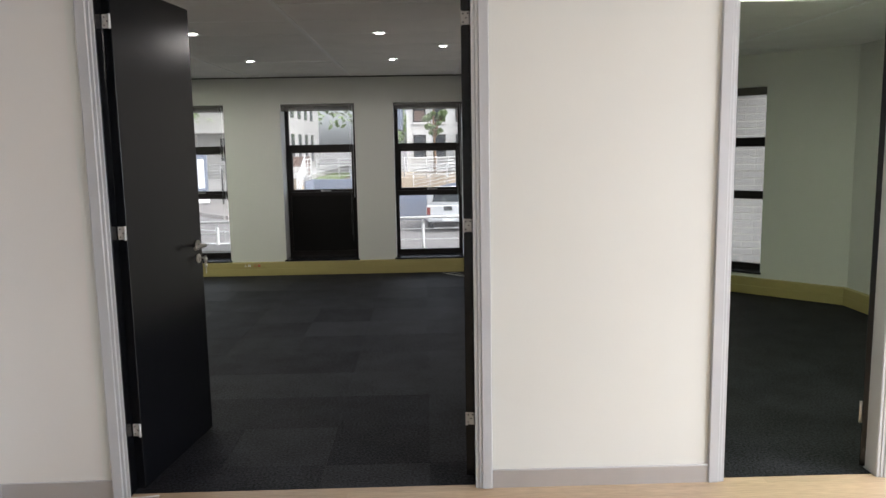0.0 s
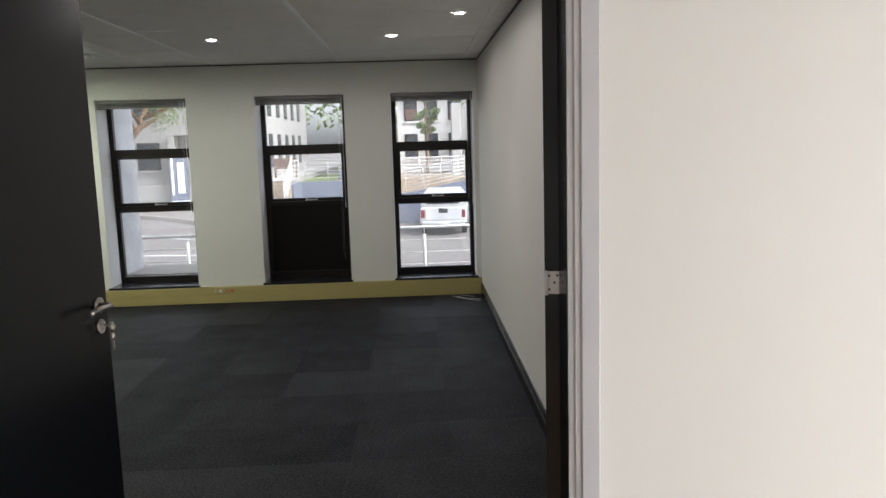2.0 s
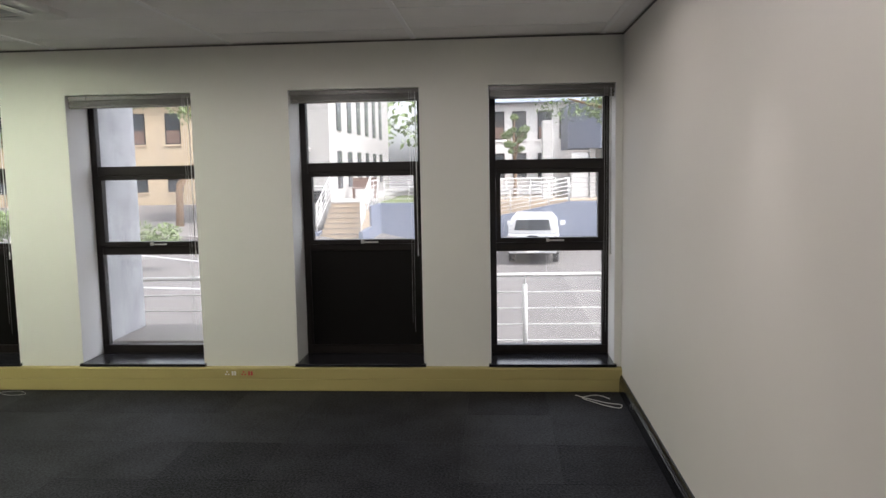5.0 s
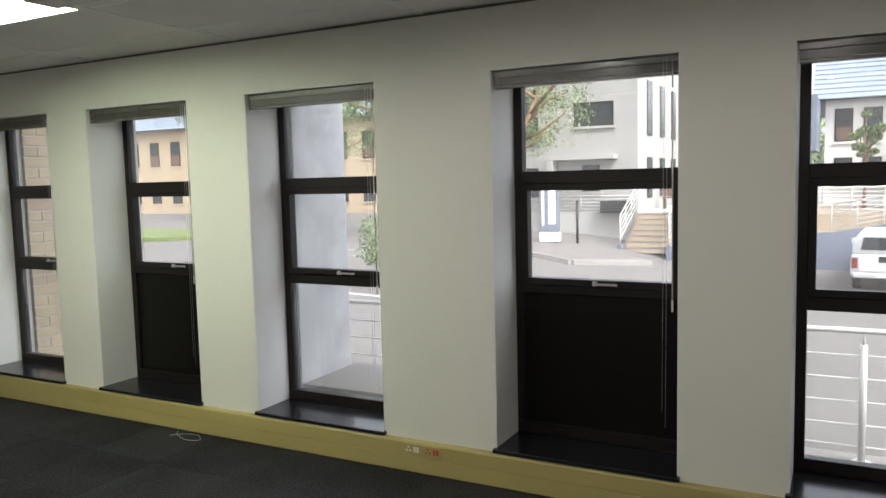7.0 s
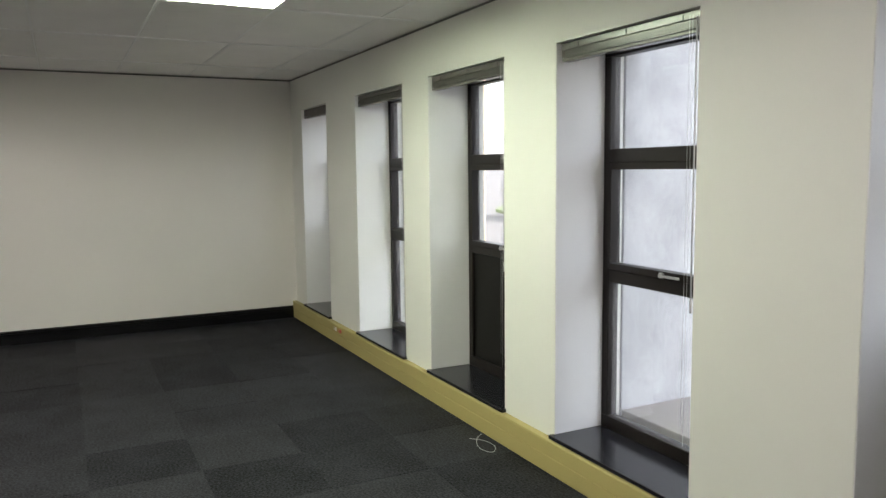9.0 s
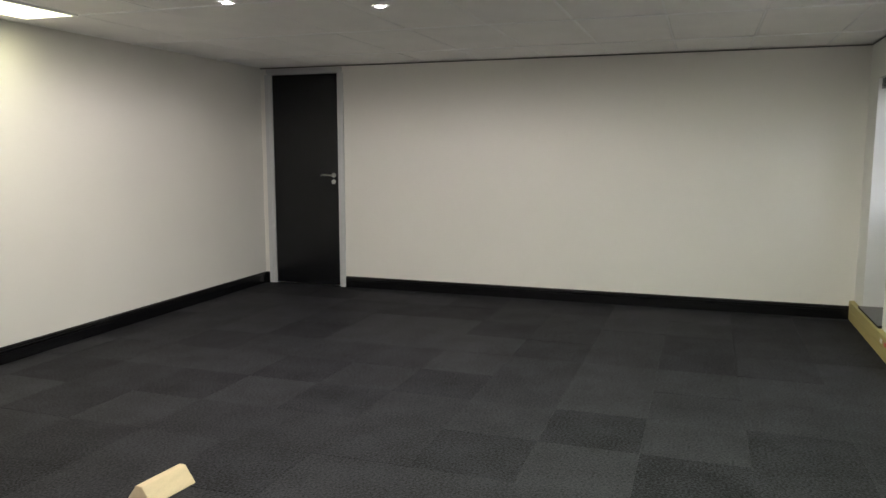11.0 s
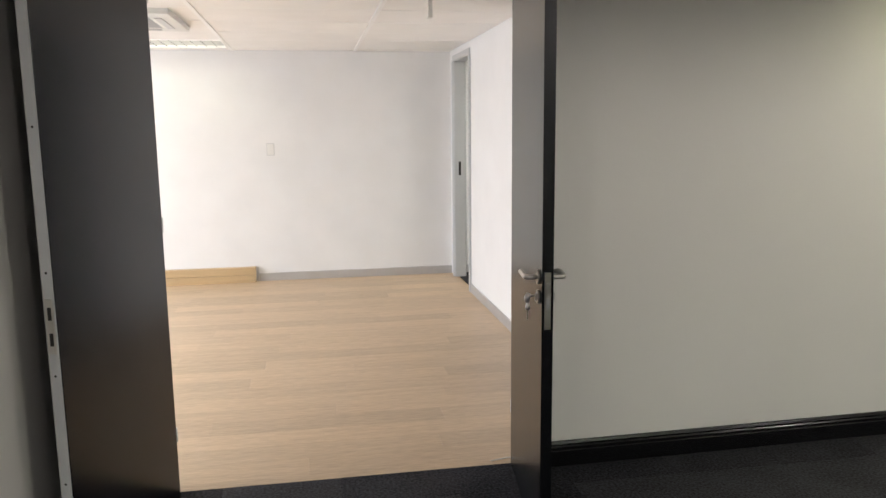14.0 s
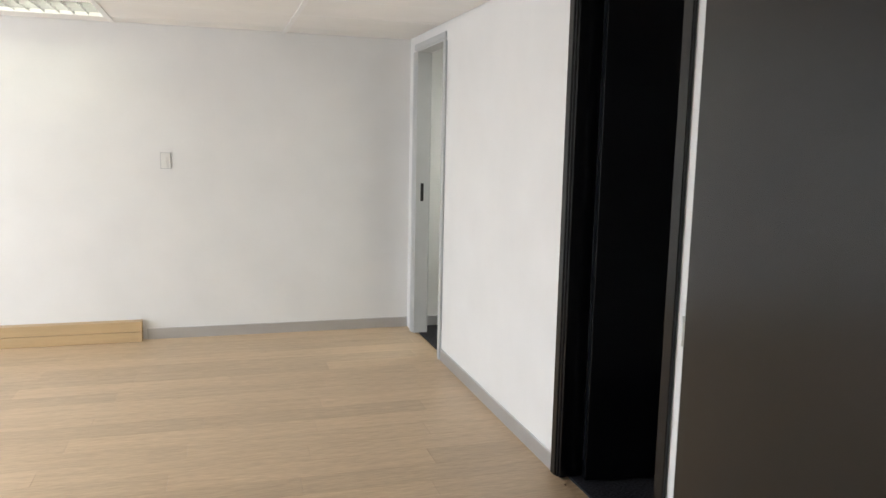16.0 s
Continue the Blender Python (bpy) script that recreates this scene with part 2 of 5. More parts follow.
# ---- the plan ----
CE = 2.315
XW, XE, YS, YN, YF = -7.17, 0.93, 0.03, 5.72, 5.995
YO = 6.11
YC = YS - 0.12
HEAD, SILL = 2.01, 0.185
RY = -0.06
WINDOWS = [(0.072, 0.886, "full"), (-1.237, -0.372, "panel"), (-2.752, -1.886, "full"), (-4.10, -3.205, "panel"),
           (-5.39, -4.49, "full"), (-6.82, -6.088, "panel")]
RXW, RXE, RYS = -1.46, 4.2, -4.72
DL, DR = -0.89, 0.63
DH = 2.245

wall("wall_north", "white painted window wall with six tall deep openings, green lamp light in its colour", M_WALL_GREENLIT, "x", XW - 0.12, XE, YN, YO, -0.6, 2.9,
     [(a, b, 0.0, HEAD) for a, b, k in WINDOWS])
wall("wall_west", "plain white painted wall with a black door", M_WALL, "y", YC, YN, XW - 0.12, XW, 0, 2.7, [(0.0, 0.85, 0, 2.255)])
wall("wall_south", "plain white painted partition with a double doorway", M_WALL_GREENLIT, "x", DL - 0.12, XE + 0.1, RY, YS, 0, 2.7,
     [(DL - 0.045, DR + 0.045, 0, DH + 0.045)])
bm = bmesh.new()
add_prism(bm, [(XW - 0.12, YC), (XW - 0.12, YC - 0.09), (DL - 0.12, RY), (DL - 0.12, YS)], 0, 2.7)
tagged(solid("wall_south_west", bm, M_WALL), "plain white painted partition, a little out of square", "wall", kind="structure")
wall("wall_east", "plain white painted side wall", M_WALL, "y", YS, YN + 0.9, XE, XE + 0.1, 0, 2.7)
wall("wall_reception_north", "white painted reception wall beside a doorway", M_WALL_GREENLIT, "x", XE + 0.1, RXE, RY, YS, 0, 2.7,
     [(1.70, 2.48, 0, 2.29)])
wall("wall_reception_south", "white painted reception end wall", M_REVEAL, "x", -4.1, RXE, RYS - 0.1, RYS, 0, 2.7)
wall("wall_reception_west", "bright white reception wall with two doorways", M_REVEAL, "y", RYS, RY, RXW - 0.1, RXW, 0, 2.7,
     [(-4.53, -3.74, 0, 2.245), (-1.80, -0.95, 0, 2.25)])
wall("wall_reception_east", "white painted wall with a wide window", M_WALL, "y", RYS - 0.1, RY, RXE, RXE + 0.15, 0, 2.7,
     [(-4.1, -0.7, 0.3, 2.25)])
wall("wall_side_room_partition", "plain white partition", M_WALL_GREENLIT, "x", -4.1, RXW - 0.1, -2.02, -1.92, 0, 2.7)
wall("wall_side_room_west", "plain pale wall", M_WALL_GREENLIT, "y", RYS, RY, -4.2, -4.1, 0, 2.7)

# added slab, out of view, so no daylight leaks in round the closed door
wall("wall_west_backing", "unseen backing slab that shuts the opening behind the closed door", M_WALL, "y", -0.3, 1.2, XW - 0.24, XW - 0.125, -0.1, 2.7)
# the angled corner office
BAY = [(XE + 0.1, 6.32), (1.36, 6.32), (4.25, 3.43), (4.25, YS)]
bm = bmesh.new()
p, q = Vector((1.36, 6.32)), Vector((4.25, 3.43))
d = (q - p).normalized()
n = Vector((-d.y, d.x))
L = (q - p).length
for lo, hi, z0, z1 in ((0, 2.5, 0, 2.7), (3.3, L, 0, 2.7), (2.5, 3.3, 0, 0.2), (2.5, 3.3, 2.01, 2.7)):
    a, b = p + d * lo, p + d * hi
    add_prism(bm, [tuple(a), tuple(b), tuple(b + n * 0.3), tuple(a + n * 0.3)], z0, z1)
tagged(solid("wall_office_angled", bm, M_WALL_GREENLIT), "white angled wall with one window, green lamp light in its colour", "wall", kind="structure")
wall("wall_office_east", "white office wall, green lamp light in its colour", M_WALL_GREENLIT, "y", YS, 3.43, 4.25, 4.5, 0, 2.7)
wall("wall_office_north", "white office wall, green lamp light in its colour", M_WALL_GREENLIT, "x", XE + 0.1, 1.4, 6.32, 6.62, 0, 2.7)

# floors
bm = bmesh.new()
add_box(bm, XW - 0.1, 4.3, 0.0, 6.0, -0.2, -0.012)
add_box(bm, XE, 2.0, 6.0005, 6.4, -0.2, -0.012)
add_box(bm, XW - 0.1, -4.2, -0.2, -0.0005, -0.2, -0.0003)
add_box(bm, -4.1995, DL - 0.2, -0.058, -0.0005, -0.2, -0.0003)
FLOOR_C = tagged(solid("floor_carpet", bm, M_CARPET), "charcoal carpet tiles laid edge to edge", "floor", kind="structure")
bm = bmesh.new()
add_box(bm, RXW - 0.05, RXE, RYS, 0.0, -0.2, -0.012)
FLOOR_W = tagged(solid("floor_wood", bm, M_WOOD), "light oak vinyl plank floor", "floor", kind="structure")
bm = bmesh.new()
add_box(bm, -4.2, RXW - 0.05, RYS, 0.0, -0.2, 0.0)
tagged(solid("floor_side_rooms", bm, M_CARPET), "charcoal carpet in the side rooms", "floor", kind="structure")


def ceiling(name, x0, x1, y0, y1, gx, gy, holes=()):
    """Suspended ceiling of 1.2 x 0.6 m lay-in tiles on white bars; the bars run along y at gx + 1.2 k."""
    bm = bmesh.new()
    kx = math.floor((x0 - gx) / 1.2)
    rng = random.Random(4)
    while gx + kx * 1.2 < x1:
        a, b = gx + kx * 1.2, gx + (kx + 1) * 1.2
        ky = math.floor((y0 - gy) / 0.6)
        while gy + ky * 0.6 < y1:
            c, e = gy + ky * 0.6, gy + (ky + 1) * 0.6
            ca, cb, cc, ce = max(a, x0), min(b, x1), max(c, y0), min(e, y1)
            hole = any(h[0] < (ca + cb) / 2 < h[1] and h[2] < (cc + ce) / 2 < h[3] for h in holes)
            if cb - ca > 0.02 and ce - cc > 0.02 and not hole:
                dz = [rng.uniform(0, 0.004) for k in range(4)]
                v = add_box(bm, ca + 0.009, cb - 0.009, cc + 0.009, ce - 0.009, CE, CE + 0.015)
                for k in range(4):
                    v[k].co.z += dz[k]
            ky += 1
        kx += 1
    k = math.floor((x0 - gx) / 1.2)
    while gx + k * 1.2 < x1:
        if gx + k * 1.2 > x0 + 0.02:
            add_box(bm, gx + k * 1.2 - 0.015, gx + k * 1.2 + 0.015, y0, y1, CE - 0.004, CE + 0.012, 1)
        k += 1
    k = math.floor((y0 - gy) / 0.6)
    while gy + k * 0.6 < y1:
        if gy + k * 0.6 > y0 + 0.02:
            add_box(bm, x0, x1, gy + k * 0.6 - 0.0055, gy + k * 0.6 + 0.0055, CE + 0.001, CE + 0.011, 1)
        k += 1
    add_box(bm, x0 - 0.05, x1 + 0.05, y0 - 0.05, y1 + 0.05, CE + 0.3, CE + 0.33)
    return tagged(solid(name, bm, M_TILE, M_TBAR), "white mineral ceiling tiles on a white metal grid", "ceiling", kind="structure")


PANEL_S = (-4.0, -2.8, 0.03, 0.58)
PANEL_W = (-4.0, -2.8, 4.18, 4.78)
ceiling("ceiling_room", XW, XE, YC, YN, 0.80, 5.38, [PANEL_S, PANEL_W])
ceiling("ceiling_reception", RXW, RXE, RYS, RY, -0.48, -4.45, [(0.72, 1.92, -4.45, -3.85)])
ceiling("ceiling_office", XE + 0.1, 4.5, YS, 6.5, 1.9, 0.66, [(1.9, 3.1, 0.66, 1.26)])
ceiling("ceiling_side_rooms", -4.1, RXW - 0.1, RYS, RY, -3.4, -4.2, [(-3.4, -2.2, -4.2, -3.6)])


def light_panel(x0, x1, y0, y1, label, lamp=M_LIGHT, depth=0.036, rim=0.03):
    t = tagged(empty("ceiling_light", pose((x0 + x1) / 2, (y0 + y1) / 2, CE)), label, "ceiling light", "recessed ceiling lights")
    hx, hy = (x1 - x0) / 2, (y1 - y0) / 2
    bm = bmesh.new()
    for a, b, c, e in ((-hx, hx, -hy, -hy + rim), (-hx, hx, hy - 0.03, hy), (-hx, -hx + 0.03, -hy + rim, hy - 0.03),
                       (hx - 0.03, hx, -hy + rim, hy - 0.03)):
        add_box(bm, a, b, c, e, -0.006, depth + 0.024)
    part("frame", bm, M_TBAR, t)
    box_part("diffuser", lamp, t, -hx + 0.03, hx - 0.03, -hy + rim, hy - 0.03, depth, depth + 0.009, label="glowing white diffuser")
    return t


light_panel(*PANEL_S, "lit flat yellowish panel light close to the wall", M_LIGHT_DIM, 0.14, 0.13)
light_panel(*PANEL_W, "lit flat white rectangular panel light in the ceiling", M_LIGHT_GREEN)
light_panel(1.9, 3.1, 0.66, 1.26, "lit flat white panel light in the office ceiling", M_LIGHT_GREEN)
light_panel(-3.4, -2.2, -4.2, -3.6, "lit flat white panel light in the side room")



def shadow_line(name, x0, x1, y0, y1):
    """A slim dark strip that paints in the shadow gap where a wall meets the ceiling."""
    tagged(box_solid(name, M_SHADOWTRIM, x0, x1, y0, y1, CE - 0.013, CE - 0.002), "slim dark strip painting in the shadow gap under the ceiling tiles", "trim", kind="structure")


shadow_line("shadow_strip_north", XW, XE, YN - 0.006, YN - 0.0005)
shadow_line("shadow_strip_west", XW + 0.0005, XW + 0.006, YC, YN - 0.007)
shadow_line("shadow_strip_east", XE - 0.006, XE - 0.0005, YS + 0.007, YN - 0.007)
# ---- doors ----


def door_frame(name, label, axis, a0, a1, b0, b1, top, material, lining=None):
    """Steel door frame round an opening a0..a1 in a wall b0..b1 thick: two jambs and a head with a stepped face."""
    t = tagged(empty(name), label, "door frame", kind="structure")

    def bars(nm, boxes, mt=material):
        bm = bmesh.new()
        for x0, x1, y0, y1, z0, z1 in boxes:
            if axis == "y":
                x0, x1, y0, y1 = y0, y1, x0, x1
            add_box(bm, x0, x1, y0, y1, z0, z1)
        bevel(bm, 0.003, 1)
        part(nm, bm, mt, t)

    for nm, s, a in (("jamb", -1, a0), ("jamb", 1, a1)):
        lo, hi = sorted((a, a + s * 0.045))
        l2, h2 = sorted((a + s * 0.015, a + s * 0.062))
        l3, h3 = sorted((a + s * 0.03, a + s * 0.075))
        bars(nm, [(lo, hi, b0 - 0.004, b1 + 0.006, 0, top)], lining or material)
        bars("architrave", [(lo + 0.0015, hi - 0.0015, b0 - 0.0075, b0 - 0.0045, 0, top), (l2, h2, b0 - 0.013, b0 - 0.001, 0, top), (l3, h3, b0 - 0.019, b0 - 0.0015, 0, top),
                  (l2, h2, b1 + 0.001, b1 + 0.013, 0, top), (l3, h3, b1 + 0.0015, b1 + 0.019, 0, top)])
    bars("head", [(a0 - 0.045, a1 + 0.045, b0 - 0.006, b1 + 0.006, top, top + 0.045), (a0 - 0.06, a1 + 0.06, b0 - 0.013, b0 - 0.001, top + 0.012, top + 0.058),
                  (a0 - 0.06, a1 + 0.06, b1 + 0.001, b1 + 0.013, top + 0.012, top + 0.058)])
    return t


def lever(parent, x, z, side, sign):
    """A steel lever handle on the face y = side * 0.02 of a door leaf; the grip runs back towards the hinge."""
    s = side
    bm = bmesh.new()
    add_tube(bm, [(x, s * 0.0195, z), (x, s * 0.0275, z)], 0.026, 24)
    h = part("handle_rose", bm, M_STEEL, parent, "round satin steel rose")
    bm = bmesh.new()
    add_tube(bm, [(x, s * 0.0285, z), (x, s * 0.058, z), (x - sign * 0.006, s * 0.066, z), (x - sign * 0.02, s * 0.069, z),
                  (x - sign * 0.075, s * 0.069, z + 0.004), (x - sign * 0.108, s * 0.068, z + 0.0), (x - sign * 0.125, s * 0.062, z - 0.004)], 0.0095, 12)
    part("door_handle", bm, M_STEEL, parent, "curved satin steel lever")
    bm = bmesh.new()
    add_tube(bm, [(x, s * 0.0195, z - 0.07), (x, s * 0.0275, z - 0.07)], 0.024, 24)
    add_tube(bm, [(x, s * 0.0275, z - 0.066), (x, s * 0.034, z - 0.066)], 0.009, 12)
    add_box(bm, x - 0.005, x + 0.005, min(s * 0.0275, s * 0.034), max(s * 0.0275, s * 0.034), z - 0.084, z - 0.066)
    part("lock_cylinder", bm, M_STEEL, parent, "steel key cylinder")


def hinge(parent, x, y, z, flip):
    bm = bmesh.new()
    add_tube(bm, [(-0.004, y, z - 0.03), (-0.004, y, z + 0.03)], 0.005, 10)
    add_box(bm, 0.0012, 0.0038, -0.018, 0.018, z - 0.028, z + 0.028)
    hg = part("hinge", bm, M_WHITEPL, parent, "pale steel butt hinge")
    bm = bmesh.new()
    for dy, dz in ((0.009, 0.017), (-0.004, 0.0), (0.009, -0.017), (-0.011, 0.018)):
        add_tube(bm, [(0.0005, dy, z + dz), (0.002, dy, z + dz)], 0.0032, 8)
    part("screw", bm, M_DARK, hg)


def leaf(name, label, m, width, top, edge_material=None, locked=True, hinges=True):
    """A flush door leaf: hinge line at its origin, the free edge at x = width, the passage face towards -y."""
    t = tagged(empty(name, m), label, "door", kind="structure")
    bm = bmesh.new()
    add_box(bm, 0.004, width, -0.02, 0.02, 0.012, top)
    bevel(bm, 0.0015, 1)
    part("panel", bm, M_BLACK, t)
    return t


HZ = (0.285, 1.165, 2.045)
# active leaf, standing open into the room
A = math.degrees(math.atan2(0.735, 0.092))
door_a = leaf("door_1", "black satin flush door leaf standing open with a key in it", pose(-0.868, -0.005, 0, 0, 0, A), 0.755, 2.215)
lever(door_a, 0.70, 1.02, -1, 1)
lever(door_a, 0.70, 1.02, 1, 1)
bm = bmesh.new()
add_box(bm, 0.754, 0.757, -0.011, 0.011, 0.845, 1.045)
lk = part("lock_plate", bm, M_STEEL, door_a, "steel mortice lock face plate")
bm = bmesh.new()
add_box(bm, 0.7565, 0.768, -0.006, 0.006, 0.985, 1.008)
part("latch", bm, M_STEEL, lk)
bm = bmesh.new()
add_box(bm, 0.7565, 0.7585, -0.006, 0.006, 0.915, 0.955)
part("bolt_slot", bm, M_ALU, lk)
bm = bmesh.new()
add_tube(bm, [(0.70, -0.034, 0.954), (0.70, -0.058, 0.952)], 0.0035, 8)
add_tube(bm, [(0.70, -0.056, 0.962), (0.70, -0.062, 0.946), (0.70, -0.063, 0.93)], [0.009, 0.011, 0.006], 10)
add_tube(bm, [(0.70, -0.058, 0.945), (0.702, -0.06, 0.915), (0.703, -0.06, 0.905)], [0.003, 0.008, 0.009], 8)
add_box(bm, 0.699, 0.706, -0.062, -0.058, 0.87, 0.906)
part("key", bm, M_STEEL, door_a, "bunch of two steel keys in the lock")
for z in HZ:
    hinge(door_a, 0.0, -0.016, z, 1)
# passive leaf, folded back towards the side wall
B = math.degrees(math.atan2(0.73, 0.175))
door_b = leaf("door_2", "black satin passive door leaf folded open beside the wall", pose(0.615, 0.035, 0, 0, 0, B), 0.775, 2.215)
bm = bmesh.new()
add_box(bm, 0.775, 0.7775, -0.017, 0.017, 0.014, 2.213)
es = part("edge_strip", bm, M_GREYFRAME, door_b, "pale grey aluminium rebate strip")
for z in (0.45, 0.8, 1.12, 1.55, 1.95):
    bm = bmesh.new()
    add_tube(bm, [(0.777, 0, z), (0.7785, 0, z)], 0.004, 8)
    part("screw", bm, M_DARK, es)
bm = bmesh.new()
add_box(bm, 0.777, 0.7795, -0.012, 0.012, 0.87, 1.04)
sp = part("strike_plate", bm, M_STEEL, door_b, "steel strike plate with two slots")
bm = bmesh.new()
add_box(bm, 0.7792, 0.7800, -0.006, 0.006, 0.975, 1.015)
add_box(bm, 0.7792, 0.7800, -0.006, 0.006, 0.895, 0.935)
part("slot", bm, M_DARK, sp)
for z in HZ:
    hinge(door_b, 0.0, 0.016, z, 1)
door_frame("door_frame_1", "pale grey stepped steel frame of the double doorway", "x", DL, DR, RY, YS, DH, M_GREYFRAME, M_BLACK)

# closed door in the end wall
door_c = leaf("door_3", "closed black flush door in a grey frame", pose(XW - 0.03, 0.045, 0, 0, 0, 90), 0.775, 2.235)
lever(door_c, 0.715, 1.185, -1, 1)
door_frame("door_frame_2", "pale grey steel frame of the closed door", "y", 0.045, 0.82, XW - 0.12, XW, 2.24, M_GREYFRAME)

# reception side doors
door_frame("door_frame_3", "grey steel frame of an open doorway", "y", -4.485, -3.785, RXW - 0.1, RXW, 2.2, M_GREYFRAME)
bm = bmesh.new()
add_box(bm, RXW - 0.06, RXW - 0.035, -4.487, -4.4835, 1.06, 1.2)
tagged(solid("strike_plate", bm, M_DARK), "dark steel strike plate on the grey frame", "strike plate")
door_frame("door_frame_4", "black steel frame of a doorway with its door open", "y", -1.755, -0.995, RXW - 0.1, RXW, 2.205, M_BLACK)
door_d = leaf("door_4", "black flush door swung open into the side room", pose(RXW - 0.085, -1.70, 0, 0, 0, 175), 0.74, 2.195)
door_frame("door_frame_5", "pale grey steel frame of the office doorway", "x", 1.745, 2.435, RY, YS, 2.245, M_GREYFRAME)
door_e = leaf("door_5", "black flush office door standing open", pose(2.43, 0.02, 0, 0, 0, 54), 0.70, 2.23)
bm = bmesh.new()
add_tube(bm, [(0.0, 0.026, 0.22), (0.0, 0.026, 0.32)], 0.007, 10)
add_box(bm, -0.03, 0.0, 0.0245, 0.0275, 0.235, 0.305)
part("hinge", bm, M_STEEL, door_e)

# ---- skirtings and trunking ----


def skirting(name, label, material, prof, pts, inward):
    """A moulded board along a line of floor points; prof holds (out, up) pairs."""
    bm = bmesh.new()
    for (ax, ay), (bx, by) in zip(pts, pts[1:]):
        d = Vector((bx - ax, by - ay)).normalized()
        nrm = Vector((-d.y, d.x)) * inward
        ends = []
        for x, y in ((ax, ay), (bx, by)):
            ends.append([bm.verts.new((x + nrm.x * o, y + nrm.y * o, u)) for o, u in prof])
        k = len(prof)
        for i in range(k):
            bm.faces.new((ends[0][i], ends[0][(i + 1) % k], ends[1][(i + 1) % k], ends[1][i]))
        bm.faces.new(ends[0][::-1])
        bm.faces.new(ends[1])
    return tagged(solid(name, bm, material), label, "skirting", kind="structure")


BOARD = [(0.0, 0.0), (0.018, 0.0), (0.018, 0.072), (0.014, 0.076), (0.017, 0.082), (0.017, 0.09), (0.012, 0.096), (0.013, 0.104), (0.007, 0.115), (0.0, 0.117)]
skirting("baseboard_south", "moulded glossy black skirting board", M_BLACKGLOSS, BOARD, [(XW, YC + 0.002), (DL - 0.12, YS), (DL - 0.075, YS)], 1)
skirting("baseboard_corner", "moulded glossy black skirting board", M_BLACKGLOSS, BOARD, [(XW, YC + 0.01), (XW, -0.03)], -1)
skirting("baseboard_west", "moulded glossy black skirting board", M_BLACKGLOSS, BOARD, [(XW, 0.895), (XW, YN - 0.04)], -1)
skirting("baseboard_east", "moulded glossy black skirting board", M_BLACKGLOSS, BOARD, [(XE, YS), (XE, YN - 0.04)], 1)
SLIM = [(0.0, 0.0), (0.01, 0.0), (0.01, 0.078), (0.007, 0.082), (0.0, 0.082)]
skirting("baseboard_reception_south", "grey aluminium reception skirting", M_ALU, SLIM, [(RXW, RYS), (0.56, RYS)], 1)
skirting("baseboard_reception_west", "grey aluminium reception skirting", M_ALU, SLIM, [(RXW, -3.71), (RXW, -1.83)], -1)
skirting("baseboard_reception_corner", "grey aluminium reception skirting", M_ALU, SLIM, [(RXW, -0.92), (RXW, RY - 0.01)], -1)
skirting("baseboard_reception_north", "grey aluminium reception skirting", M_ALU, SLIM, [(RXW, RY), (DL - 0.075, RY)], -1)
skirting("baseboard_reception_pier", "grey aluminium reception skirting", M_ALU, SLIM, [(DR + 0.075, RY), (1.67, RY)], -1)
skirting("baseboard_side_room", "grey aluminium side room skirting", M_ALU, SLIM, [(-4.1, RYS), (RXW - 0.1, RYS)], 1)
TRUNK = [(0.0, 0.002), (0.038, 0.002), (0.040, 0.006), (0.040, 0.082), (0.036, 0.084), (0.036, 0.088), (0.040, 0.090), (0.040, 0.155), (0.036, 0.162), (0.0, 0.164)]
skirting("trim_trunking", "khaki two-compartment power trunking along the window wall", M_TRUNK, TRUNK, [(XW, YN), (XE, YN)], -1)
skirting("trim_office_trunking", "khaki power trunking along the angled office wall", M_TRUNK, TRUNK, [(1.36, 6.32), (4.25, 3.43), (4.25, 0.3)], -1)


def socket(x, red):
    t = tagged(empty("power_socket", pose(x, YN - 0.0405, 0.124)), "red dedicated power socket set in khaki trunking" if red else
               "white switched power socket set in khaki trunking", "power socket", "trunking sockets")
    box_part("plate", M_TRUNK, t, -0.05, 0.05, -0.004, 0.0, -0.03, 0.03, 0.0015, "khaki cover plate", 1)
    bm = bmesh.new()
    for dx, dz in ((-0.026, 0.012), (-0.036, -0.006), (-0.016, -0.006)):
        add_tube(bm, [(dx, -0.0035, dz), (dx, -0.0055, dz)], 0.006, 10)
    part("pin_hole", bm, M_RED if red else M_WHITEPL, t, "red socket face" if red else "white socket face")
    bm = bmesh.new()
    add_box(bm, 0.006, 0.018, -0.009, -0.004, -0.012, 0.016)
    add_box(bm, 0.024, 0.036, -0.009, -0.004, -0.012, 0.016)
    part("rocker", bm, M_RED if red else M_WHITEPL, t)
    return t


for x in (-1.69, -5.86):
    socket(x, False)
    socket(x + 0.115, True)

# ---- windows ----


